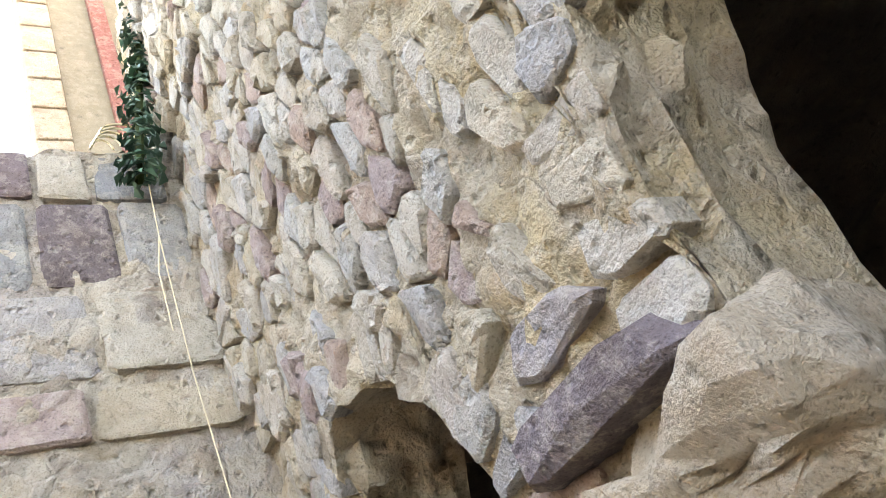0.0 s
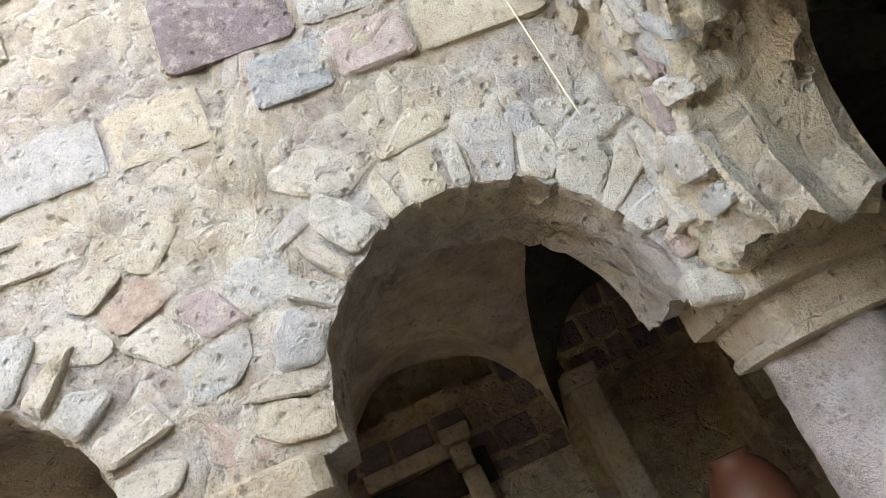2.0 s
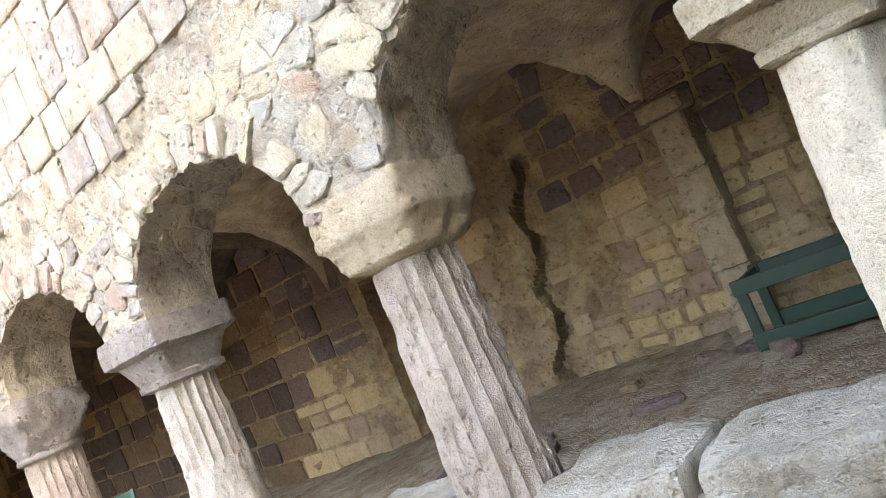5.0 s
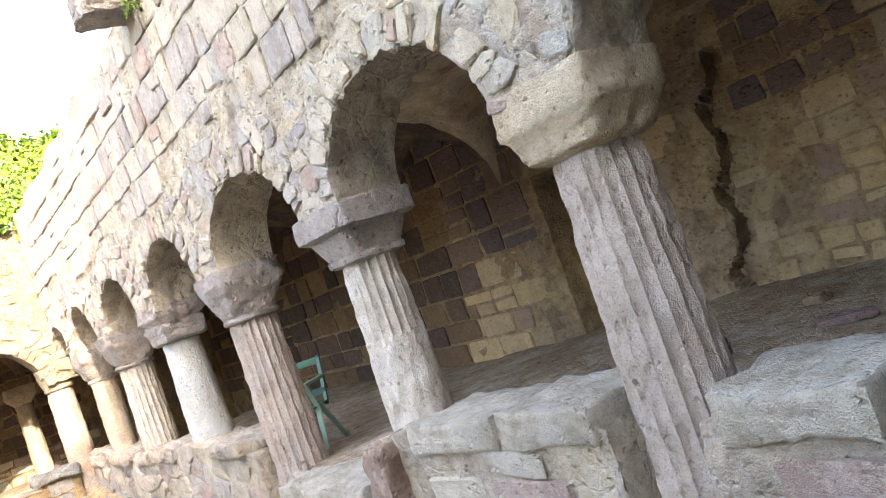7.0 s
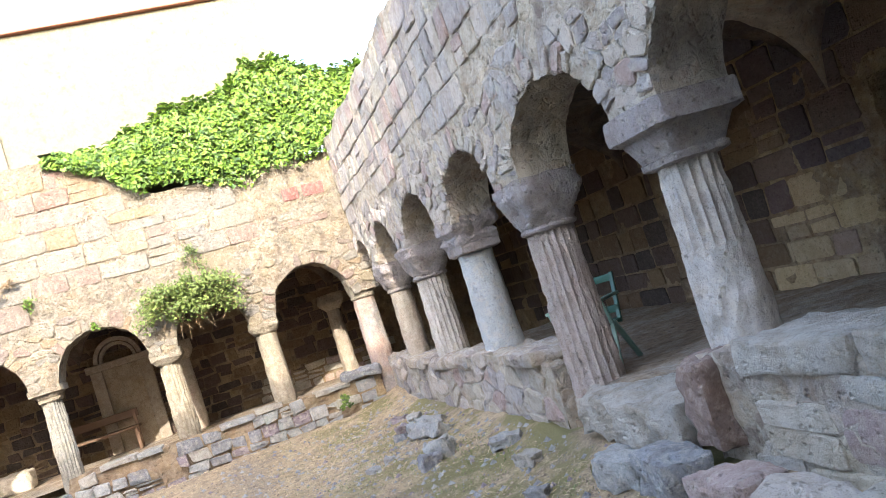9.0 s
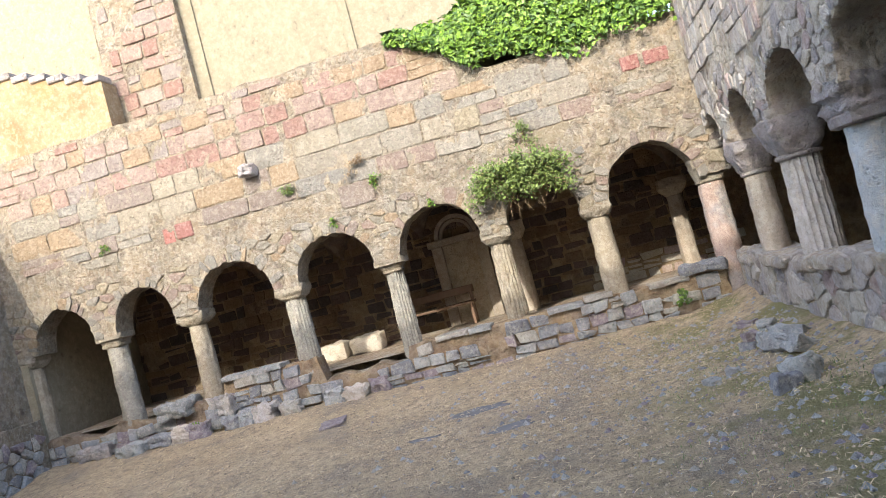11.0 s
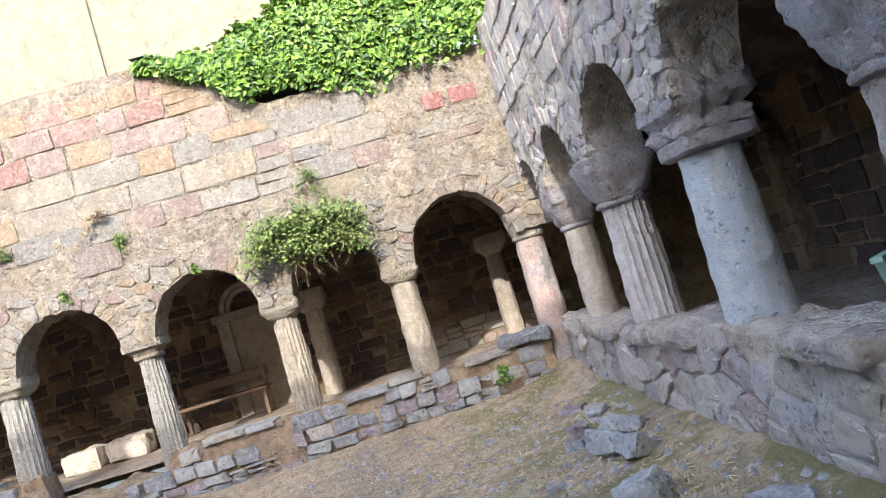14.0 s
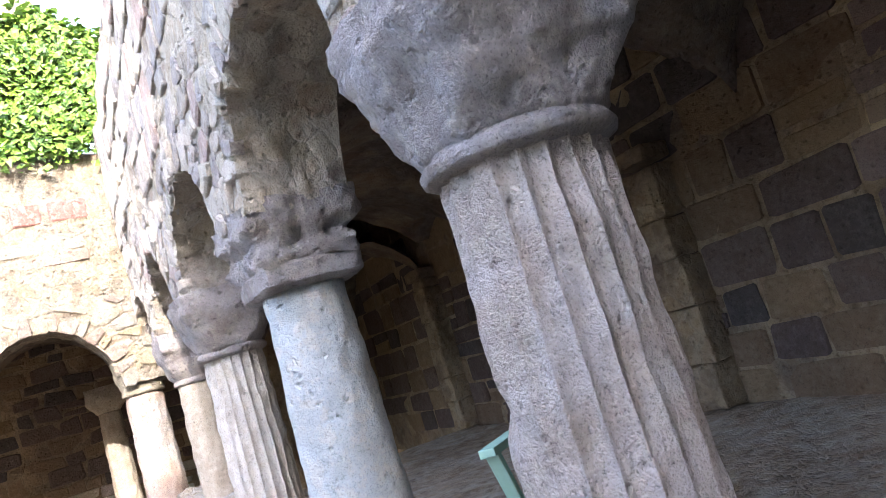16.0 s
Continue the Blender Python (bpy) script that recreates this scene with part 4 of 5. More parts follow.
dark_green_paint = plain("dark_green_paint", (0.010, 0.045, 0.032), 0.5, 0.3, "object")
pale_green_paint = plain("pale_green_paint", (0.30, 0.46, 0.36), 0.5, 0.15, "object")
ash = plain("cold_ash", (0.15, 0.14, 0.135), 0.95, 0.2, "object")
clod = plain("earth_clod", (0.34, 0.26, 0.18), 0.95, 0.4, alt=(0.16, 0.125, 0.09))
wood = plain("old_wood", (0.15, 0.09, 0.055), 0.7, 0.3, "object")
cord = plain("pale_cord", (0.60, 0.52, 0.36), 0.8, 0.1, "object")
terracotta = plain("terracotta", (0.20, 0.07, 0.04), 0.5, 0.2, "object")
for lm in (leaf_bright, leaf_bush):
    lm.node_tree.nodes["Principled BSDF"].inputs["Transmission Weight"].default_value = 0.0



# ---- buildings beyond the cloister ----
def thing(name, x=0.0, y=0.0, z=0.0, turn=0.0, label="", category="", group=""):
    ob = new(name)
    ob.matrix_basis = pose(x, y, z, 0, 0, turn)
    return tagged(ob, label, category, group)


def slab(parent, name, x0, x1, y0, y1, z0, z1, mat, bevel=0.01, cuts=0, rough=0.0, seed=0.0, label=""):
    bm = bmesh.new()
    box(bm, x0, x1, y0, y1, z0, z1, bevel, cuts, rough, seed)
    return part(name, bm, mat, parent, label)


church = thing("church", 15.3, 0, 4.3, 0, "tall cream plastered church wall above the cloister", "building")
slab(church, "wall", 0.0, 0.6, 0.22, 8.30, 0.0, 3.75, cream, 0.02)
slab(church, "pilaster", -0.05, 0.0, 4.98, 5.14, 0.0, 3.74, cream, 0.01)
slab(church, "pilaster", -0.05, 0.0, 7.72, 8.05, 0.0, 3.74, cream, 0.01)
slab(church, "ledge", -0.12, 0.0, 0.22, 7.72, 0.0, 1.32, cream, 0.02)
slab(church, "roof", -0.1, 0.7, 0.15, 7.9, 3.75, 3.84, terracotta, 0.02, label="thin red tile edge")

us = spread(7.96, 9.58, 0.1)
wall_tower = rough_wall("wall_stone_pier", pose(BX + 0.75, 0, 0, 0, 0, 90), us, [4.3 for u in us], [9.56 for u in us], 1.0, mortar_pale, 0.03, 40, "tall pier of pale squared blocks beside the church")
hw = courses(7.96, 9.58, 4.35, 9.35, (0.22, 0.32), (0.2, 0.5), lambda u, z: 7.98 < u < 9.56 and z < 9.35, 91, 0.024, 0.94)
set_stones(wall_tower, "hewn_block", hw, "pink", lambda u, z: z < 8, 110, 0.014, False)
house = thing("house", BX + 0.30, 9.42, 4.45, 0, "ochre plastered house with weather stains and a sloping coping", "house")
bm = bmesh.new()
vsq = [bm.verts.new(p) for p in ((0, 0, 0), (0, 4, 0), (0, 4, 3.3), (0, 0, 2.0), (3, 0, 0), (3, 4, 0), (3, 4, 3.3), (3, 0, 2.0))]
for q in ((0, 3, 2, 1), (4, 5, 6, 7), (0, 1, 5, 4), (3, 7, 6, 2), (0, 4, 7, 3), (1, 2, 6, 5)):
    bm.faces.new([vsq[i] for i in q])
part("wall", bm, orange, house)
for k in range(12):
    y0, z0 = k * 4 / 12, 2.0 + 1.3 * k / 12
    slab(house, "coping_stone", -0.05, 0.35, y0, y0 + 4 / 12 - 0.01, z0 + 0.02, z0 + 0.14, cap_grey, 0.02)
upper = thing("house", BX + 3.6, 9.0, 4.3, 0, "pale plastered house wall rising behind the ochre one", "house")
slab(upper, "wall", 0, 0.5, 0.0, 5.0, 0, 6.5, cream, 0.02)

# a house corner over the near end of the long arcade
corner_house = thing("house", -3.9, -3.4, 4.3, 0, "house corner with brown stone quoins and a dark red frame", "house")
slab(corner_house, "wall", 0.0, 3.9, 0.0, 1.75, 0.0, 6.0, cream, 0.01)
for k in range(14):
    slab(corner_house, "quoin", 3.9, 4.16, 1.45, 1.8, 0.02 + k * 0.42, 0.42 + k * 0.42, cap_warm, 0.015)
slab(corner_house, "window_frame", 3.4, 3.55, 1.755, 1.83, 0.6, 5.9, bpy.data.materials.get("stone_red"), 0.01, label="dark red painted frame")
slab(corner_house, "window_frame", 2.4, 2.55, 1.755, 1.83, 0.6, 5.9, bpy.data.materials.get("stone_red"), 0.01, label="dark red painted frame")

# lava stone footing of the boundary wall
us = spread(0.6, 14.9, 0.12)
foot = rough_wall("low_wall_boundary", pose(14.9, 11.85, 0, 0, 0, 180), us, [-0.2 for u in us], [1.02 for u in us], 0.25, mortar_pale, 0.03, 10, "footing of dark lava stones under plaster")
st = rubble(0.6, 8.0, -0.1, 1.0, 0.16, 1.1, lambda u, z: 0.6 < u < 8.0 and z < 1.0, 93, 0.02, 0.95)
set_stones(foot, "lava_stone", st, "rubble", lambda u, z: True, 200, 0.03)


# ---- plants ----
def add_leaf(verts, faces, p, normal, size, rng, fold=0.25, long=1.25):
    n = Vector(normal).normalized()
    t = n.cross(Vector((rng.uniform(-1, 1), rng.uniform(-1, 1), rng.uniform(-1, 1)))).normalized()
    s = n.cross(t)
    o = len(verts)
    a = Vector(p)
    ln = size * long
    verts += [a - t * ln * 0.5, a - s * size * 0.42 + n * size * fold - t * ln * 0.08, a + t * ln * 0.5, a + s * size * 0.42 + n * size * fold - t * ln * 0.08]
    faces += [(o, o + 3, o + 2), (o, o + 2, o + 1)]


def vine_top(y):
    """Crest of the vine over the wall's top."""
    s = 5.75 + 0.55 * math.exp(-((y - 1.0) / 1.6) ** 2) + 0.12 * math.sin(y * 3.3) + wob(y, 3, 1, 2.2, 0.20) + wob(y, 6, 1, 6.0, 0.12)
    if y > 3.2:
        s -= (y - 3.2) * 0.30
    if y < 0.9:
        s += 0.25
    return s


def vine_foot(y):
    return b_top(max(0, y)) - 0.04 + (0.16 * math.sin(y * 2.6 + 1) + wob(y, 8, 2, 3.0, 0.12) if y > 1.0 else -0.06)


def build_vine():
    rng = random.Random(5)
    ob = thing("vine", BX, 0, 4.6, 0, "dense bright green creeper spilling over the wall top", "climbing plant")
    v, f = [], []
    # Dark sheet added behind the leaves, standing for shade inside the creeper.
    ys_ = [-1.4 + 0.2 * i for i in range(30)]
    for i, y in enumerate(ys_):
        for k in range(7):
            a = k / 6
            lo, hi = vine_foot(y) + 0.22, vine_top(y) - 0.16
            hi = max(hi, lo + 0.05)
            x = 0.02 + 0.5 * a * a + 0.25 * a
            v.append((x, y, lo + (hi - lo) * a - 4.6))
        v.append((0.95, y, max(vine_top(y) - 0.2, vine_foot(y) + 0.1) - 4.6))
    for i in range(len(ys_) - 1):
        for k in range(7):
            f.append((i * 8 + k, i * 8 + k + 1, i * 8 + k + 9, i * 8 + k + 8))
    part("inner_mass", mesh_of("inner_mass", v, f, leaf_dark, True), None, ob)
    v, f = [], []
    for _ in range(24000):
        y = rng.uniform(-1.4, 4.35)
        a = rng.random() ** 0.8
        lo, hi = vine_foot(y), vine_top(y)
        if hi < lo + 0.1:
            continue
        x = -0.12 + 0.55 * a * a + 0.25 * a + 0.16 * noise.noise((y * 3, a * 4, 1.0)) + 0.12 * noise.noise((y * 7, a * 9, 4.0)) + rng.uniform(-0.06, 0.10)
        z = lo + (hi - lo) * a + rng.uniform(-0.08, 0.10) + (0.22 * max(0.0, noise.noise((y * 5.5, 2.0, 7.0))) if a > 0.8 else 0.0)
        add_leaf(v, f, (x, y, z - 4.6), (-1 + rng.uniform(-0.8, 0.8), rng.uniform(-0.9, 0.9), 0.5 + rng.uniform(-0.8, 0.8)), rng.uniform(0.04, 0.105), rng, rng.uniform(0.1, 0.4))
    for _ in range(1800):
        y = rng.uniform(-1.4, 4.3)
        if vine_top(y) > vine_foot(y) + 0.1:
            add_leaf(v, f, (rng.uniform(0.5, 0.95), y, vine_top(y) - 4.6 + rng.uniform(-0.12, 0.12)), (rng.uniform(-0.6, 0.4), rng.uniform(-0.5, 0.5), 1), rng.uniform(0.07, 0.12), rng)
    part("foliage", mesh_of("foliage", v, f, leaf_bright), None, ob)


build_vine()


def tube(pts, r, n=5):
    verts, faces = [], []
    for i, p in enumerate(pts):
        p = Vector(p)
        d = (Vector(pts[min(i + 1, len(pts) - 1)]) - Vector(pts[max(i - 1, 0)])).normalized()
        s = d.orthogonal().normalized()
        t = d.cross(s)
        rr = r[i] if isinstance(r, list) else r
        for k in range(n):
            a = 2 * math.pi * k / n
            verts.append(p + (s * math.cos(a) + t * math.sin(a)) * rr)
    for i in range(len(pts) - 1):
        for k in range(n):
            q = (k + 1) % n
            faces.append((i * n + k, i * n + q, (i + 1) * n + q, (i + 1) * n + k))
    return verts, faces


def join(chunks):
    verts, faces = [], []
    for v, f in chunks:
        o = len(verts)
        verts += list(v)
        faces += [tuple(o + i for i in q) for q in f]
    return verts, faces


def bush(x, y, z, wide, high, deep, count, seed, label, leaf=0.05, petals=0, hang=0, mat=None):
    """A tuft rooted in the wall at (x, y, z), with arching stems."""
    rng = random.Random(seed)
    ob = thing("wall_plant", x, y, z, 0, label, "plant", "plants on the arcade walls")
    stems, v, f, pv, pf = [], [], [], [], []
    n = max(6, count // 45)
    for i in range(n):
        a = rng.uniform(-1, 1)
        e = rng.uniform(-0.25, 1.0)
        tip = Vector((-deep * rng.uniform(0.3, 1.0), a * wide, high * e - 0.12 * abs(a)))
        mid = tip * 0.5 + Vector((-0.05, 0, 0.22 * high))
        pts = [Vector((0.03, a * wide * 0.2, 0)), mid * 0.6, mid, tip * 0.8 + Vector((0, 0, 0.05)), tip]
        stems.append(tube(pts, [0.007, 0.006, 0.005, 0.004, 0.002], 4))
        for _ in range(count // n):
            k = rng.random() ** 0.6
            p = mid.lerp(tip, k) + Vector((rng.gauss(0, 0.07), rng.gauss(0, 0.09), rng.gauss(0, 0.07))) * (high * 1.4)
            add_leaf(v, f, p, (rng.uniform(-1, 0.3), rng.uniform(-0.7, 0.7), rng.uniform(0, 1)), rng.uniform(0.6, 1.3) * leaf, rng, 0.2, 1.5)
        for _ in range(petals // n):
            p = tip + Vector((rng.gauss(0, 0.06), rng.gauss(0, 0.09), rng.gauss(0, 0.06)))
            add_leaf(pv, pf, p, (-1, 0, 0.4), leaf * 0.8, rng)
    for _ in range(hang):
        a = rng.uniform(-0.6, 0.6) * wide
        pts = [(0, a * 0.5, 0), (-0.1, a * 0.8, -0.05), (-0.16, a + rng.uniform(-0.08, 0.08), -0.2 * rng.uniform(0.6, 1.4)), (-0.17, a + rng.uniform(-0.1, 0.1), -0.42 * rng.uniform(0.5, 1.2))]
        stems.append(tube(pts, [0.008, 0.006, 0.005, 0.002], 4))
    part("stem", mesh_of("stem", *join(stems), twig), None, ob)
    part("foliage", mesh_of("foliage", v, f, mat or leaf_bush), None, ob)
    if pv:
        part("blossom", mesh_of("blossom", pv, pf, flower), None, ob)
    return ob


bush(BX - 0.02, 2.85, 2.66, 0.82, 0.52, 0.46, 4800, 11, "bushy flowering plant with grey-green leaves hanging from masonry", 0.042, 90, 14)
bush(BX - 0.01, 2.62, 3.35, 0.22, 0.34, 0.16, 260, 12, "sparse dry weed growing from a wall joint", 0.03, 0, 2)
bush(BX - 0.01, 5.05, 3.35, 0.08, 0.22, 0.08, 120, 13, "small yellow-green fern in a wall joint", 0.03, 0, 0, leaf_bright)
bush(BX - 0.01, 6.55, 3.62, 0.16, 0.2, 0.12, 200, 14, "small dry shrub in a wall joint", 0.028, 0, 0)
bush(BX - 0.01, 5.3, 3.72, 0.18, 0.22, 0.12, 220, 15, "greyish dry shrub in a wall joint", 0.028, 0, 0, twig)
bush(BX - 0.01, 4.3, 2.82, 0.07, 0.1, 0.07, 90, 16, "little yellow-green tuft above an arch", 0.03, 0, 0, leaf_bright)
bush(BX - 0.01, 5.9, 2.92, 0.07, 0.1, 0.07, 80, 17, "little yellow-green tuft above an arch", 0.03, 0, 0, leaf_bright)
bush(BX - 0.01, 9.9, 3.55, 0.1, 0.14, 0.08, 110, 18, "small green tuft in a wall joint", 0.03, 0, 0, leaf_bright)
bush(BX - 0.08, 0.95, 0.42, 0.1, 0.2, 0.1, 120, 19, "small green weed at the foot of a low wall", 0.04, 0, 0, leaf_bright)
bush(BX - 0.1, 9.0, 0.25, 0.14, 0.2, 0.12, 140, 20, "small green weed among tumbled stones", 0.04, 0, 0, leaf_bright)
bush(6.9, 0.05, 4.55, 0.1, 0.12, 0.06, 90, 21, "tiny green plant under the stone spout", 0.03, 0, 0, leaf_bright)


# ---- stones ----
def boulder(name, x, y, z, sx, sy, sz, mat, seed, label, turn=0.0, tip=0.0, square=0.5, category="stone", group="", kind="", worn=1.0):
    bm = bmesh.new()
    bmesh.ops.create_cube(bm, size=1.0)
    bmesh.ops.subdivide_edges(bm, edges=bm.edges[:], cuts=9, use_grid_fill=True)
    amp = min(sx, sy, sz) * worn
    for v in bm.verts:
        p = v.co.copy()
        q = (p.normalized() * 0.56).lerp(p, square)
        # rounded arrises for squared blocks
        m = sorted(abs(c) for c in p)
        if m[1] > 0.38:
            q *= 1 - 0.35 * (m[1] - 0.38)
        s = Vector((q.x * sx, q.y * sy, q.z * sz))
        away = Vector((q.x / sx, q.y / sy, q.z / sz)).normalized()
        k = 0.34 * amp * noise.noise(s * 3.5 + Vector((seed, 0, 0))) + 0.20 * amp * noise.noise(s * 8 + Vector((0, seed, 0))) + 0.10 * amp * noise.noise(s * 24 + Vector((0, seed, 2))) - 0.30 * amp * abs(noise.noise(s * 5.5 + Vector((seed, seed, 0))))
        v.co = s + away * k
    ob = part(name, bm, mat, None)
    ob.matrix_basis = pose(x, y, z, tip, 0, turn)
    return tagged(ob, label, category, group, kind)


LOOSE = "loose stones on the courtyard ground"
for i, (x, y, sx, sy, sz, tu, ti) in enumerate(((10.35, 0.62, 0.60, 0.30, 0.17, 25, 24), (9.15, 0.85, 0.36, 0.26, 0.22, -30, -12), (8.98, 1.02, 0.24, 0.2, 0.18, 10, 0), (10.9, 0.42, 0.44, 0.24, 0.12, 40, 14), (11.3, 0.75, 0.2, 0.16, 0.13, 10, 0), (11.0, 0.85, 0.18, 0.14, 0.12, 60, 0), (8.3, 0.42, 0.3, 0.2, 0.13, 70, 0), (7.6, 0.5, 0.26, 0.16, 0.12, 15, 0), (12.79, 6.17, 0.62, 0.34, 0.07, 10, 0), (6.9, 0.75, 0.2, 0.16, 0.1, 42, 0), (11.6, 0.5, 0.26, 0.18, 0.13, -22, 0), (12.3, 0.55, 0.22, 0.18, 0.1, 52, 0), (9.9, 1.45, 0.18, 0.12, 0.07, 22, 0), (10.1, 1.2, 0.14, 0.1, 0.07, 80, 0))):
    boulder("stone", x, y, ground_z(x, y) + sz * 0.25, sx, sy, sz, MATS["blue" if i % 3 == 0 else "rubble"], i * 3.7, "grey weathered loose stone lying on dry earth", tu, ti, 1.05, "stone", LOOSE)
for i, (y, sx, sy, sz, dx) in enumerate(((8.55, 0.42, 0.5, 0.36, 0.1), (8.35, 0.3, 0.3, 0.26, -0.18), (8.95, 0.34, 0.36, 0.3, -0.2), (9.25, 0.3, 0.34, 0.28, -0.22), (9.6, 0.36, 0.42, 0.22, -0.25), (8.1, 0.3, 0.34, 0.26, -0.14), (7.75, 0.34, 0.4, 0.3, -0.15), (7.3, 0.3, 0.36, 0.26, -0.16), (6.6, 0.26, 0.3, 0.28, -0.1), (6.2, 0.34, 0.44, 0.24, -0.12), (5.8, 0.26, 0.3, 0.3, -0.08), (10.1, 0.4, 0.5, 0.2, -0.28), (10.9, 0.4, 0.6, 0.26, -0.1), (0.55, 0.4, 0.7, 0.16, 0.1), (9.4, 0.5, 0.7, 0.3, 0.1))):
    z = ground_z(BX + dx, y) + sz * 0.34 if dx < 0.05 else b_low(y) + sz * 0.1
    boulder("tumbled_block", BX + dx, y, z, sx, sy, sz, MATS["rubble" if i % 3 else "cool"], 60 + i * 2.3, "rough lava block tumbled at the parapet", i * 37 % 30 - 15, 0, 0.85, "stone", "tumbled blocks by the end arcade")
# blocks at the broken entrance between the columns
for i, (x, y, z, sx, sy, sz, mt, tu) in enumerate(((5.42, 0.0, 0.62, 0.28, 0.42, 0.56, MATS["pink"], 0), (6.05, -0.04, 0.47, 0.80, 0.62, 0.34, coping_lime, 6), (5.62, 0.34, 0.26, 0.5, 0.34, 0.28, MATS["blue"], -8), (6.15, 0.36, 0.22, 0.46, 0.3, 0.24, MATS["rubble"], 12), (6.80, -0.12, 0.43, 0.78, 0.54, 0.34, coping_lime, 5), (5.0, 0.36, 0.22, 0.5, 0.32, 0.30, MATS["cool"], 4), (4.5, 0.38, 0.20, 0.5, 0.34, 0.32, MATS["cool"], -6), (3.9, 0.36, 0.22, 0.6, 0.34, 0.34, MATS["warm"], 3), (7.42, -0.25, 0.16, 0.62, 0.5, 0.26, MATS["pink"], 0))):
    boulder("threshold_block", x, y, z, sx, sy, sz, mt, 120 + i * 4.1, "large worn stone block at a broken parapet end", tu, 0, 0.88, "stone block", "blocks at the parapet opening", "", 0.5)
# coping slabs on the near parapet
for i, (x, w, z) in enumerate(((0.9, 1.0, 0.88), (1.95, 0.85, 0.90), (2.70, 0.62, 0.90), (3.92, 0.66, 0.90), (4.68, 0.84, 0.88))):
    boulder("coping_slab", x, -0.19, z, w * 0.98, 0.58, 0.20, coping_lime, 160 + i * 5.3, "thick pale coping block capping the parapet", 0, 0, 0.98, "coping stone", "coping of the near parapet", "", 0.4)
for i, (x, w, z) in enumerate(((8.2, 0.8, 0.86), (10.2, 1.0, 0.84), (11.0, 0.5, 0.80), (12.3, 1.1, 0.80), (13.7, 0.7, 0.78))):
    boulder("coping_slab", x, -0.15, z, w, 0.6, 0.16, mortar_cool, 190 + i * 5.3, "lumpy lichen-crusted coping stone on the parapet", 0, 0, 0.8, "coping stone", "coping of the far parapet", "", 0.7)
rng = random.Random(41)
y = 0.32
while y < 8.5:
    w = rng.uniform(0.34, 0.66)
    if not 5.1 < y < 6.6 and all(abs(y + w / 2 - c) > 0.3 for c in B_COLS):
        boulder("capping_slab", BX + 0.20, y + w / 2, b_low(y + w / 2) + 0.025, 0.42, w * 0.97, 0.09, MATS["blue" if rng.random() < 0.5 else "rubble"], 250 + y, "flat grey slab capping the dry-laid wall", rng.uniform(-4, 4), 0, 0.97, "coping stone", "capping slabs of the end parapet", "", 0.35)
    y += w
boulder("springer_stone", CX - 0.16, 1.55, 2.215, 0.56, 0.70, 0.28, cap_warm, 210.0, "big ochre springer block under the rubble pier", 0, 0, 0.8, "stone block")
boulder("waterspout", 7.1, 0.18, 4.62, 0.34, 0.55, 0.20, cap_grey, 220.0, "projecting stone waterspout near the wall top", 0, 0, 0.85, "waterspout")
boulder("waterspout", BX - 0.1, 7.07, 4.12, 0.3, 0.24, 0.2, cap_grey, 221.0, "small broken stone spout on a wall", 0, 0, 0.85, "waterspout")
for i, (y, w, h) in enumerate(((6.52, 0.66, 0.36), (7.2, 0.60, 0.34))):
    boulder("stone_bale", 16.6, y, FLOOR_B - 0.01 + h * 0.5, 0.5, w, h, shaft_pale, 230 + i * 3, "pale rounded stone block resting on the gallery floor", 0, 0, 0.75, "stone block", "pale blocks in the end gallery", "", 0.35)

# gravel and straw over the earth
rng = random.Random(77)
verts, faces = [], []
for _ in range(6000):
    x, y = rng.uniform(3.5, 13.8), abs(rng.gauss(0, 2.4)) + 0.15
    if y > 8:
        continue
    s = rng.uniform(0.006, 0.014) if rng.random() < 0.8 else rng.uniform(0.014, 0.05)
    o = len(verts)
    z = ground_z(x, y)
    ring = [(x + math.cos(a) * s * rng.uniform(0.7, 1.2), y + math.sin(a) * s * rng.uniform(0.7, 1.2), z - 0.005) for a in (0, 1.26, 2.5, 3.77, 5.0)]
    verts += ring + [(x + rng.uniform(-0.3, 0.3) * s, y, z + s * rng.uniform(0.5, 0.9))]
    faces += [(o + k, o + (k + 1) % 5, o + 5) for k in range(5)]
tagged(new("gravel", mesh_of("gravel", verts, faces, MATS["rubble_many"])), "small grey pebbles scattered over earth", "gravel", "", "stuff")
verts, faces = [], []
for _ in range(9000):
    x, y = rng.uniform(4.0, 14.0), rng.uniform(0.3, 10.5)
    s = rng.uniform(0.006, 0.022)
    o, z = len(verts), ground_z(x, y)
    verts += [(x + math.cos(a) * s * rng.uniform(0.6, 1.3), y + math.sin(a) * s * rng.uniform(0.6, 1.3), z - 0.004) for a in (0, 1.57, 3.14, 4.71)] + [(x + rng.uniform(-0.3, 0.3) * s, y, z + s * rng.uniform(0.5, 1.0))]
    faces += [(o + k, o + (k + 1) % 4, o + 4) for k in range(4)]
tagged(new("clods", mesh_of("clods", verts, faces, clod)), "crumbs of dry brown earth", "earth", "", "stuff")
verts, faces = [], []
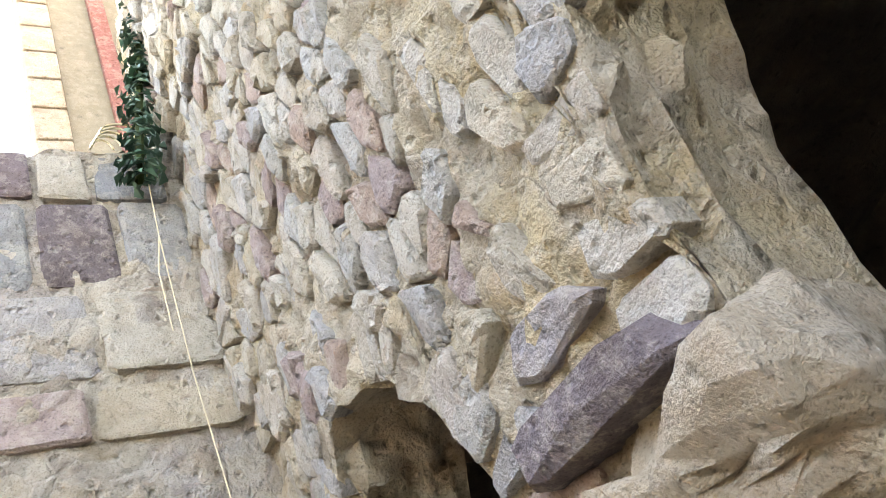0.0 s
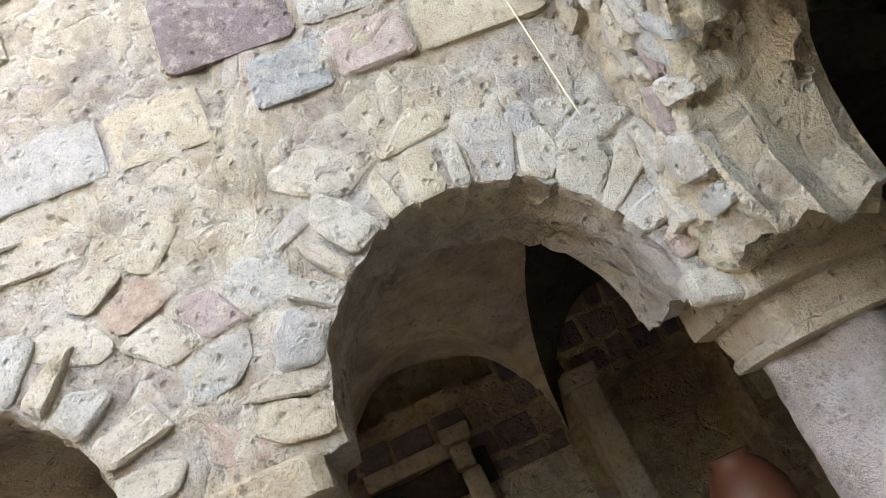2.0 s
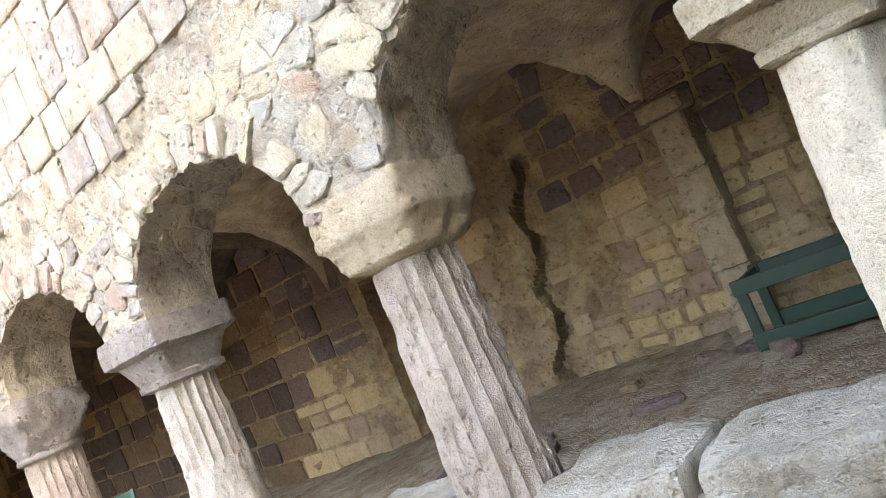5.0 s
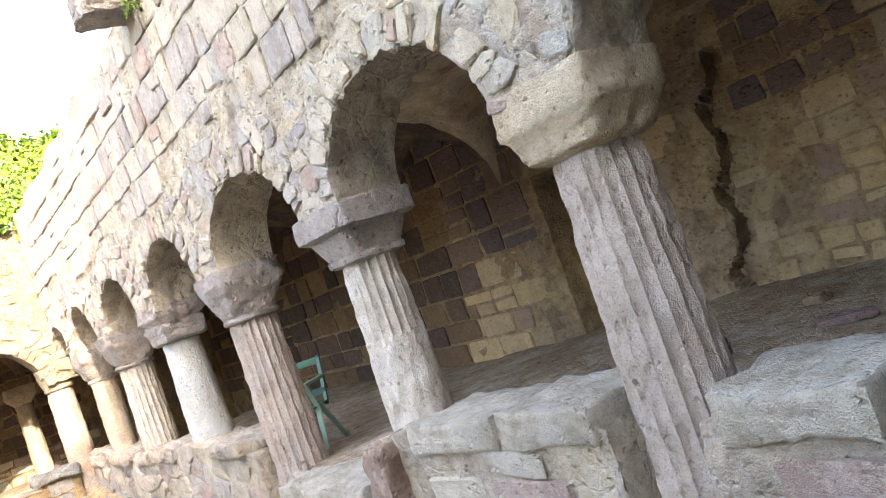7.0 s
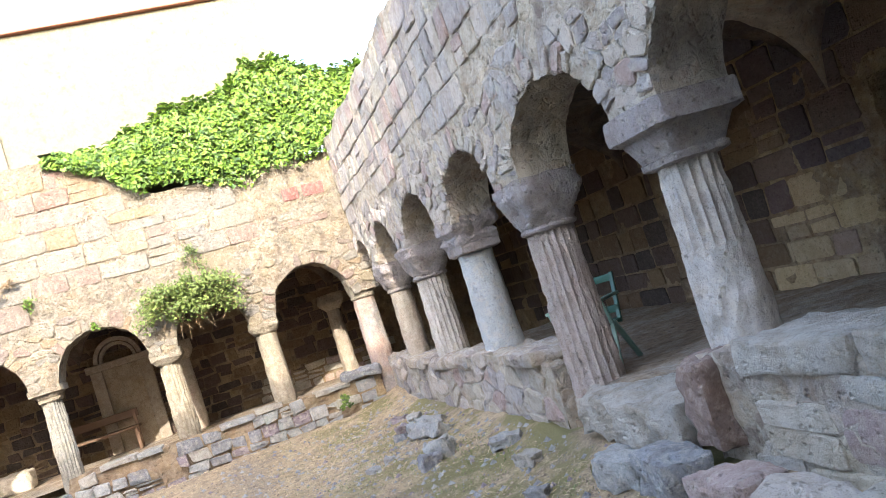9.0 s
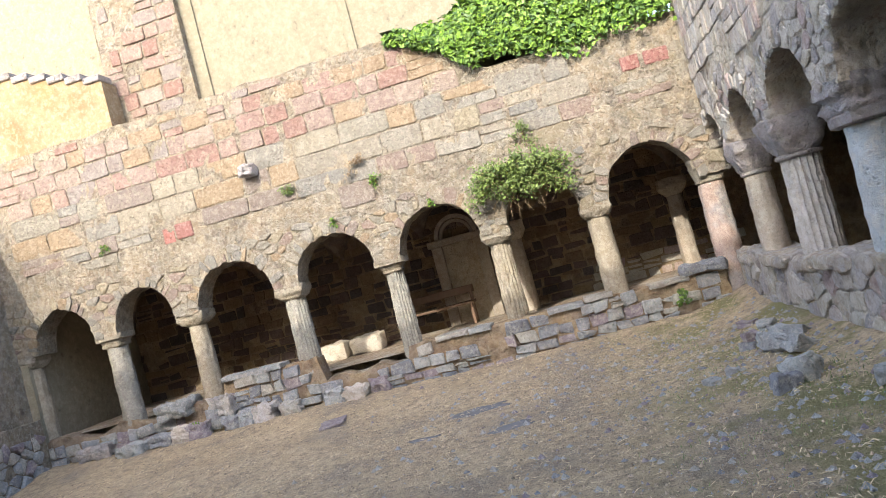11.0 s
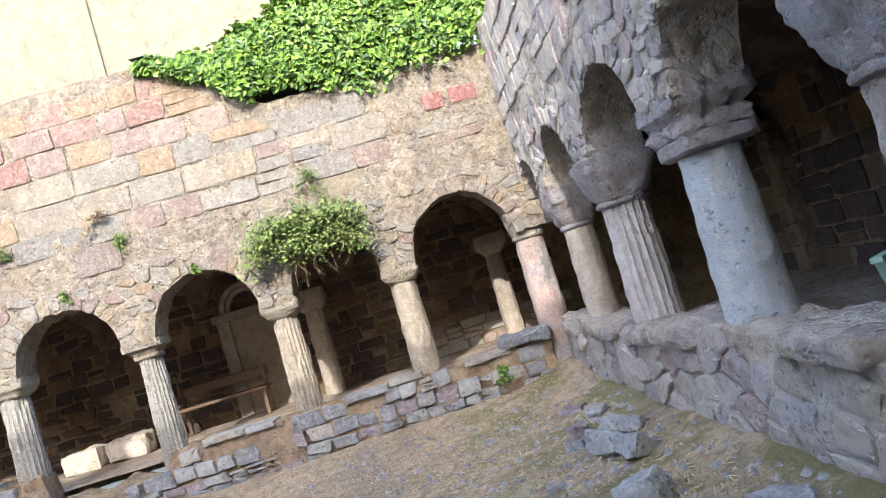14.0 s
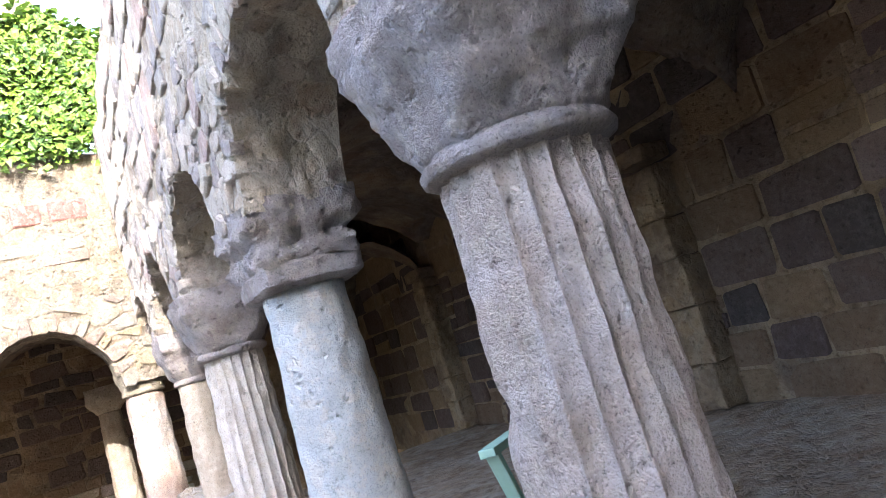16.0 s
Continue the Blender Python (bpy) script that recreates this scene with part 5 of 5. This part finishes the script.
for _ in range(34000):
    x, y = rng.uniform(4.0, 14.2), rng.uniform(0.3, 10.5)
    if noise.noise((x * 0.8, y * 0.8, 3.0)) + rng.uniform(-0.5, 0.5) < -0.12:
        continue
    a, ln, w = rng.uniform(0, 6.28), rng.uniform(0.03, 0.11), rng.uniform(0.0012, 0.0028)
    dx, dy = math.cos(a) * ln / 2, math.sin(a) * ln / 2
    z0 = ground_z(x, y) + rng.uniform(0.004, 0.016)
    lift = rng.uniform(-0.006, 0.025)
    o = len(verts)
    bx, by = rng.uniform(-0.02, 0.02), rng.uniform(-0.02, 0.02)
    verts += [(x - dx - dy / ln * w * 2, y - dy + dx / ln * w * 2, z0), (x - dx + dy / ln * w * 2, y - dy - dx / ln * w * 2, z0), (x + bx + dy / ln * w * 2, y + by - dx / ln * w * 2, z0 + lift), (x + bx - dy / ln * w * 2, y + by + dx / ln * w * 2, z0 + lift + 0.003), (x + dx, y + dy, z0 + rng.uniform(-0.004, 0.012))]
    faces += [(o, o + 1, o + 2, o + 3), (o + 3, o + 2, o + 4)]
tagged(new("straw", mesh_of("straw", verts, faces, straw)), "dry straw strewn over the courtyard earth", "straw", "", "stuff")

verts, faces = [], []
for _ in range(5200):
    x, y = rng.uniform(5.5, 14.0), 0.35 + abs(rng.gauss(0, 0.9))
    if noise.noise((x * 0.9, y * 0.9, 8.0)) < 0.05:
        continue
    a, h, w = rng.uniform(0, 6.28), rng.uniform(0.015, 0.05), rng.uniform(0.002, 0.005)
    z0 = ground_z(x, y)
    o = len(verts)
    verts += [(x - w * math.sin(a), y + w * math.cos(a), z0 - 0.005), (x + w * math.sin(a), y - w * math.cos(a), z0 - 0.005), (x + math.cos(a) * h * 0.8, y + math.sin(a) * h * 0.8, z0 + h)]
    faces.append((o, o + 1, o + 2))
tagged(new("grass", mesh_of("grass", verts, faces, leaf_bush)), "short sparse green grass on trodden earth", "grass", "", "stuff")

# ash where small fires were lit
for i, (x, y, r) in enumerate(((11.41, 3.92, 0.34), (10.3, 3.4, 0.22), (10.6, 4.4, 0.15))):
    v, f = [], []
    for k in range(7):
        for j in range(28):
            a = 2 * math.pi * j / 28
            rr = r * k / 6 * (1 + 0.35 * noise.noise((math.cos(a) * 2 + i * 5, math.sin(a) * 2, 0.4)))
            px, py = x + math.cos(a) * rr * 0.55, y + math.sin(a) * rr * 1.3
            v.append((px, py, ground_z(px, py) + 0.010 - 0.016 * (k / 6) ** 4 + 0.008 * noise.noise((px * 20, py * 20, 1.0))))
    for k in range(6):
        for j in range(28):
            q = (j + 1) % 28
            f.append((k * 28 + j, k * 28 + 28 + j, k * 28 + 28 + q, k * 28 + q))
    tagged(new("ash_patch", mesh_of("ash_patch", v, f, ash, True)), "thin dark grey ash patch on dry earth", "ash", "ash patches in the courtyard")

# ---- end gallery fittings ----
XB = BX + B_DEEP
portal = thing("portal", XB, 4.5, FLOOR_B, 0, "carved pale stone portal with a round-headed lunette", "doorway")
slab(portal, "door_panel", -0.09, 0.0, -0.34, 0.34, 0.0, 1.62, cap_warm, 0.01)
for s in (-1, 1):
    slab(portal, "jamb", -0.15, 0.0, s * 0.45 - 0.11, s * 0.45 + 0.11, 0.0, 1.62, shaft_tan, 0.015)
slab(portal, "lintel", -0.2, 0.0, -0.62, 0.62, 1.62, 1.76, shaft_tan, 0.02)
for r0, r1, d, nm in ((0.36, 0.44, 0.2, "outer_moulding"), (0.28, 0.34, 0.16, "inner_moulding")):
    v, f = [], []
    for k in range(21):
        a = math.pi * k / 20
        for r, x in ((r0, 0.0), (r0, -d), (r1, -d), (r1, 0.0)):
            v.append((x, math.cos(a) * r, 1.76 + math.sin(a) * r))
    for k in range(20):
        for j in range(4):
            q = (j + 1) % 4
            f.append((k * 4 + j, k * 4 + q, k * 4 + 4 + q, k * 4 + 4 + j))
    part(nm, mesh_of(nm, v, f, shaft_tan), None, portal)
bench = thing("bench", XB - 0.55, 5.15, FLOOR_B, 0, "old wooden bench standing on the gallery floor", "bench")
slab(bench, "seat", -0.2, 0.2, -0.75, 0.75, 0.40, 0.45, wood, 0.01)
slab(bench, "backrest", 0.16, 0.2, -0.75, 0.75, 0.6, 0.75, wood, 0.01)
for sx in (-0.17, 0.17):
    for sy in (-0.68, 0.68):
        slab(bench, "leg", sx - 0.025, sx + 0.025, sy - 0.03, sy + 0.03, 0.0, 0.40 if sx < 0 else 0.75, wood, 0.005)
INNER = "columns inside the end gallery"
column(16.55, 0.38, FLOOR_B, 1.98, 2.3, 0.15, 0.13, shaft_tan, cap_warm, "block", 0, 0.24, 41.0, "slim inner column with a carved block capital", INNER)
column(16.9, 3.35, FLOOR_B, 1.95, 2.3, 0.16, 0.14, shaft_tan, cap_warm, "block", 0, 0.24, 42.0, "slim inner column standing in shade", INNER)


# ---- long gallery fittings ----
def garden_chair(x, y, z, turn):
    ob = thing("garden_chair", x, y, z, turn, "painted green wooden garden chair with angled arms", "chair")
    p = pale_green_paint
    def bar(name, a, b, w, d):
        a, b = Vector(a), Vector(b)
        bm = bmesh.new()
        ln = (b - a).length
        box(bm, -w / 2, w / 2, -d / 2, d / 2, 0, ln, 0.004)
        bmesh.ops.transform(bm, matrix=Matrix.Translation(a) @ (b - a).to_track_quat("Z", "Y").to_matrix().to_4x4(), verts=bm.verts)
        part(name, bm, green_paint if name == "back_post" else p, ob)
    for s in (-0.26, 0.26):
        bar("leg", (-0.26, s, 0.0), (-0.14, s, 0.42), 0.05, 0.03)
        bar("leg", (0.30, s, 0.0), (-0.10, s, 0.44), 0.05, 0.03)
        bar("arm", (-0.30, s, 0.66), (0.2, s, 0.66), 0.06, 0.03)
        bar("arm_post", (-0.14, s, 0.42), (-0.26, s, 0.66), 0.05, 0.03)
        bar("back_post", (0.14, s * 0.9, 0.38), (0.30, s * 0.9, 0.86), 0.04, 0.03)
    for k in range(5):
        slab(ob, "seat_slat", -0.24 + k * 0.085, -0.17 + k * 0.085, -0.26, 0.26, 0.41, 0.43, green_paint, 0.004)
    for k in (0, 3):
        slab(ob, "back_slat", 0.165 + k * 0.037, 0.185 + k * 0.037, -0.25, 0.25, 0.48 + k * 0.10, 0.55 + k * 0.10, green_paint, 0.004)
    return ob


garden_chair(8.22, -0.74, floor_a(8.22, -0.74), -50)
trough = thing("trestle", 2.42, -2.85, floor_a(2.4, -2.85), 4, "dark green painted wooden trestle by the back wall", "trestle")
for z in (0.02, 0.38):
    slab(trough, "rail", -0.5, 0.5, 0.28, 0.32, z, z + 0.10, dark_green_paint, 0.006)
    slab(trough, "rail", -0.5, 0.5, -0.32, -0.28, z, z + 0.10, dark_green_paint, 0.006)
for x in (-0.46, 0.46):
    for y in (-0.275, 0.275):
        slab(trough, "post", x - 0.035, x + 0.035, y - 0.02, y + 0.02, 0.0, 0.47, dark_green_paint, 0.005)
    slab(trough, "end_rail", x - 0.02, x + 0.02, -0.28, 0.28, 0.385, 0.465, dark_green_paint, 0.005)
# pilasters and rough piers along the back wall
for x, w, h, mt, lb in ((3.12, 0.28, 1.95, cap_warm, "reddish stone pilaster against the back wall"), (10.35, 0.34, 1.95, dim_mortar, "stone pier against the back wall, coloured dark for shade"), (14.7, 0.34, 1.95, dim_mortar, "stone pier against the back wall, coloured dark for shade"), (0.62, 0.14, 2.1, cap_warm, "narrow stone door jamb at the back wall"), (-0.42, 0.2, 2.1, cap_warm, "narrow stone door jamb at the back wall"), (1.38, 0.22, 1.2, vault_plaster, "crumbling rubble pier against the back wall")):
    b = thing("pilaster", x, -A_DEEP + 0.10, 0.5, 0, lb, "pilaster")
    z, k = 0.0, 0
    while z < h - 0.05:
        t = min(h, z + 0.30 + 0.16 * ((x * 3.7 + k * 0.61) % 1.0))
        e = 0.012 * math.sin(x * 5 + k * 2.3)
        slab(b, "block", -w / 2 + e, w / 2 + e, -0.12, 0.14 + e, z, t - 0.006, mt, 0.018, 3, 0.02, x + k)
        z, k = t, k + 1
    slab(b, "cap", -w / 2 - 0.04, w / 2 + 0.04, -0.12, 0.19, h, h + 0.13, mt, 0.02, 3, 0.015, x + 20)
lint = thing("lintel", 0.96, -A_DEEP + 0.02, 2.26, 0, "near-black stone lintel over a walled recess", "lintel")
slab(lint, "beam", -0.52, 0.50, -0.10, 0.08, 0.0, 0.27, near_black, 0.02, 4, 0.02, 3.0)
slab(lint, "upper_course", -0.36, 0.40, -0.10, 0.06, 0.29, 0.42, cap_warm, 0.015, 4, 0.015, 5.0)
pan = thing("blocked_doorway", 0.14, -A_DEEP + 0.04, 0.55, 0, "pale yellow blocked-up stone panel in the back wall", "doorway")
for k in range(4):
    slab(pan, "block", -0.30, 0.32, 0.0, 0.05, 0.40 + k * 0.33, 0.72 + k * 0.33, mortar_warm, 0.012, 3, 0.01, k)
jar = thing("jar", -0.62, -2.1, 0.7, 0, "reddish brown glazed pottery jar on a plinth", "jar")
v, f = lathe([(0.14, 0.50), (0.2, 0.6), (0.23, 0.72), (0.22, 0.85), (0.16, 0.97), (0.11, 1.02), (0.13, 1.06)], 28, 0, 0, 2.0, 0.002)
part("body", mesh_of("body", v, f, terracotta, True), None, jar)
slab(jar, "plinth", -0.2, 0.2, -0.2, 0.2, 0.0, 0.5, cap_grey, 0.02)
rng = random.Random(9)
for i in range(9):
    x, y = rng.uniform(2.6, 5.2), rng.uniform(-3.2, -1.2)
    boulder("rubble_lump", x, y, floor_a(x, y) + 0.02, rng.uniform(0.12, 0.4), rng.uniform(0.08, 0.16), 0.08, MATS["dark"], 300 + i, "dark broken stone lying on the gallery floor", rng.uniform(0, 180), 0, 0.6, "stone", "broken stones on the gallery floor")

# ---- garland, basket and cord at the near corner ----
gar = thing("garland", 0.10, 0.12, 4.70, 0, "hanging strip of artificial blue-green ivy", "garland")
v, f = [], []
for _ in range(520):
    a = rng.uniform(0, 6.28)
    r = rng.uniform(0.02, 0.10)
    z = rng.uniform(0.0, 1.9)
    add_leaf(v, f, (math.cos(a) * r - 0.16 * z, math.sin(a) * r, z), (math.cos(a), math.sin(a), 0.6), rng.uniform(0.04, 0.07), rng, 0.3, 1.3)
part("foliage", mesh_of("foliage", v, f, leaf_teal), None, gar)
part("stem", mesh_of("stem", *tube([(0, 0, 0), (-0.14, 0, 0.9), (-0.30, 0.01, 1.9)], 0.02, 6), leaf_dark), None, gar)
bas = thing("wicker_loop", 0.20, 0.02, 5.0, 0, "pale wicker hoops lying on the wall top", "basket")
for k in range(5):
    pts = [(math.cos(a) * (0.05 + 0.012 * k) - 0.02 * k, 0.02 * k, 0.05 + math.sin(a) * (0.07 + 0.006 * k)) for a in [math.pi * i / 10 for i in range(11)]]
    part("hoop", mesh_of("hoop", *tube(pts, 0.006, 5), cord), None, bas)
cordob = thing("hanging_cord", 0.05, 0.05, 3.0, 0, "thin pale cord hanging down the wall", "cord")
for k in range(2):
    pts = [(0.0 + 0.05 * k, 0.0, 0.0 + 0.9 * k), (0.02 + 0.03 * k, 0.01, 0.7 + 0.5 * k), (0.015, 0.02, 1.4), (0.0, 0.05, 1.9)]
    part("strand", mesh_of("strand", *tube(pts, 0.0028, 5), cord), None, cordob)
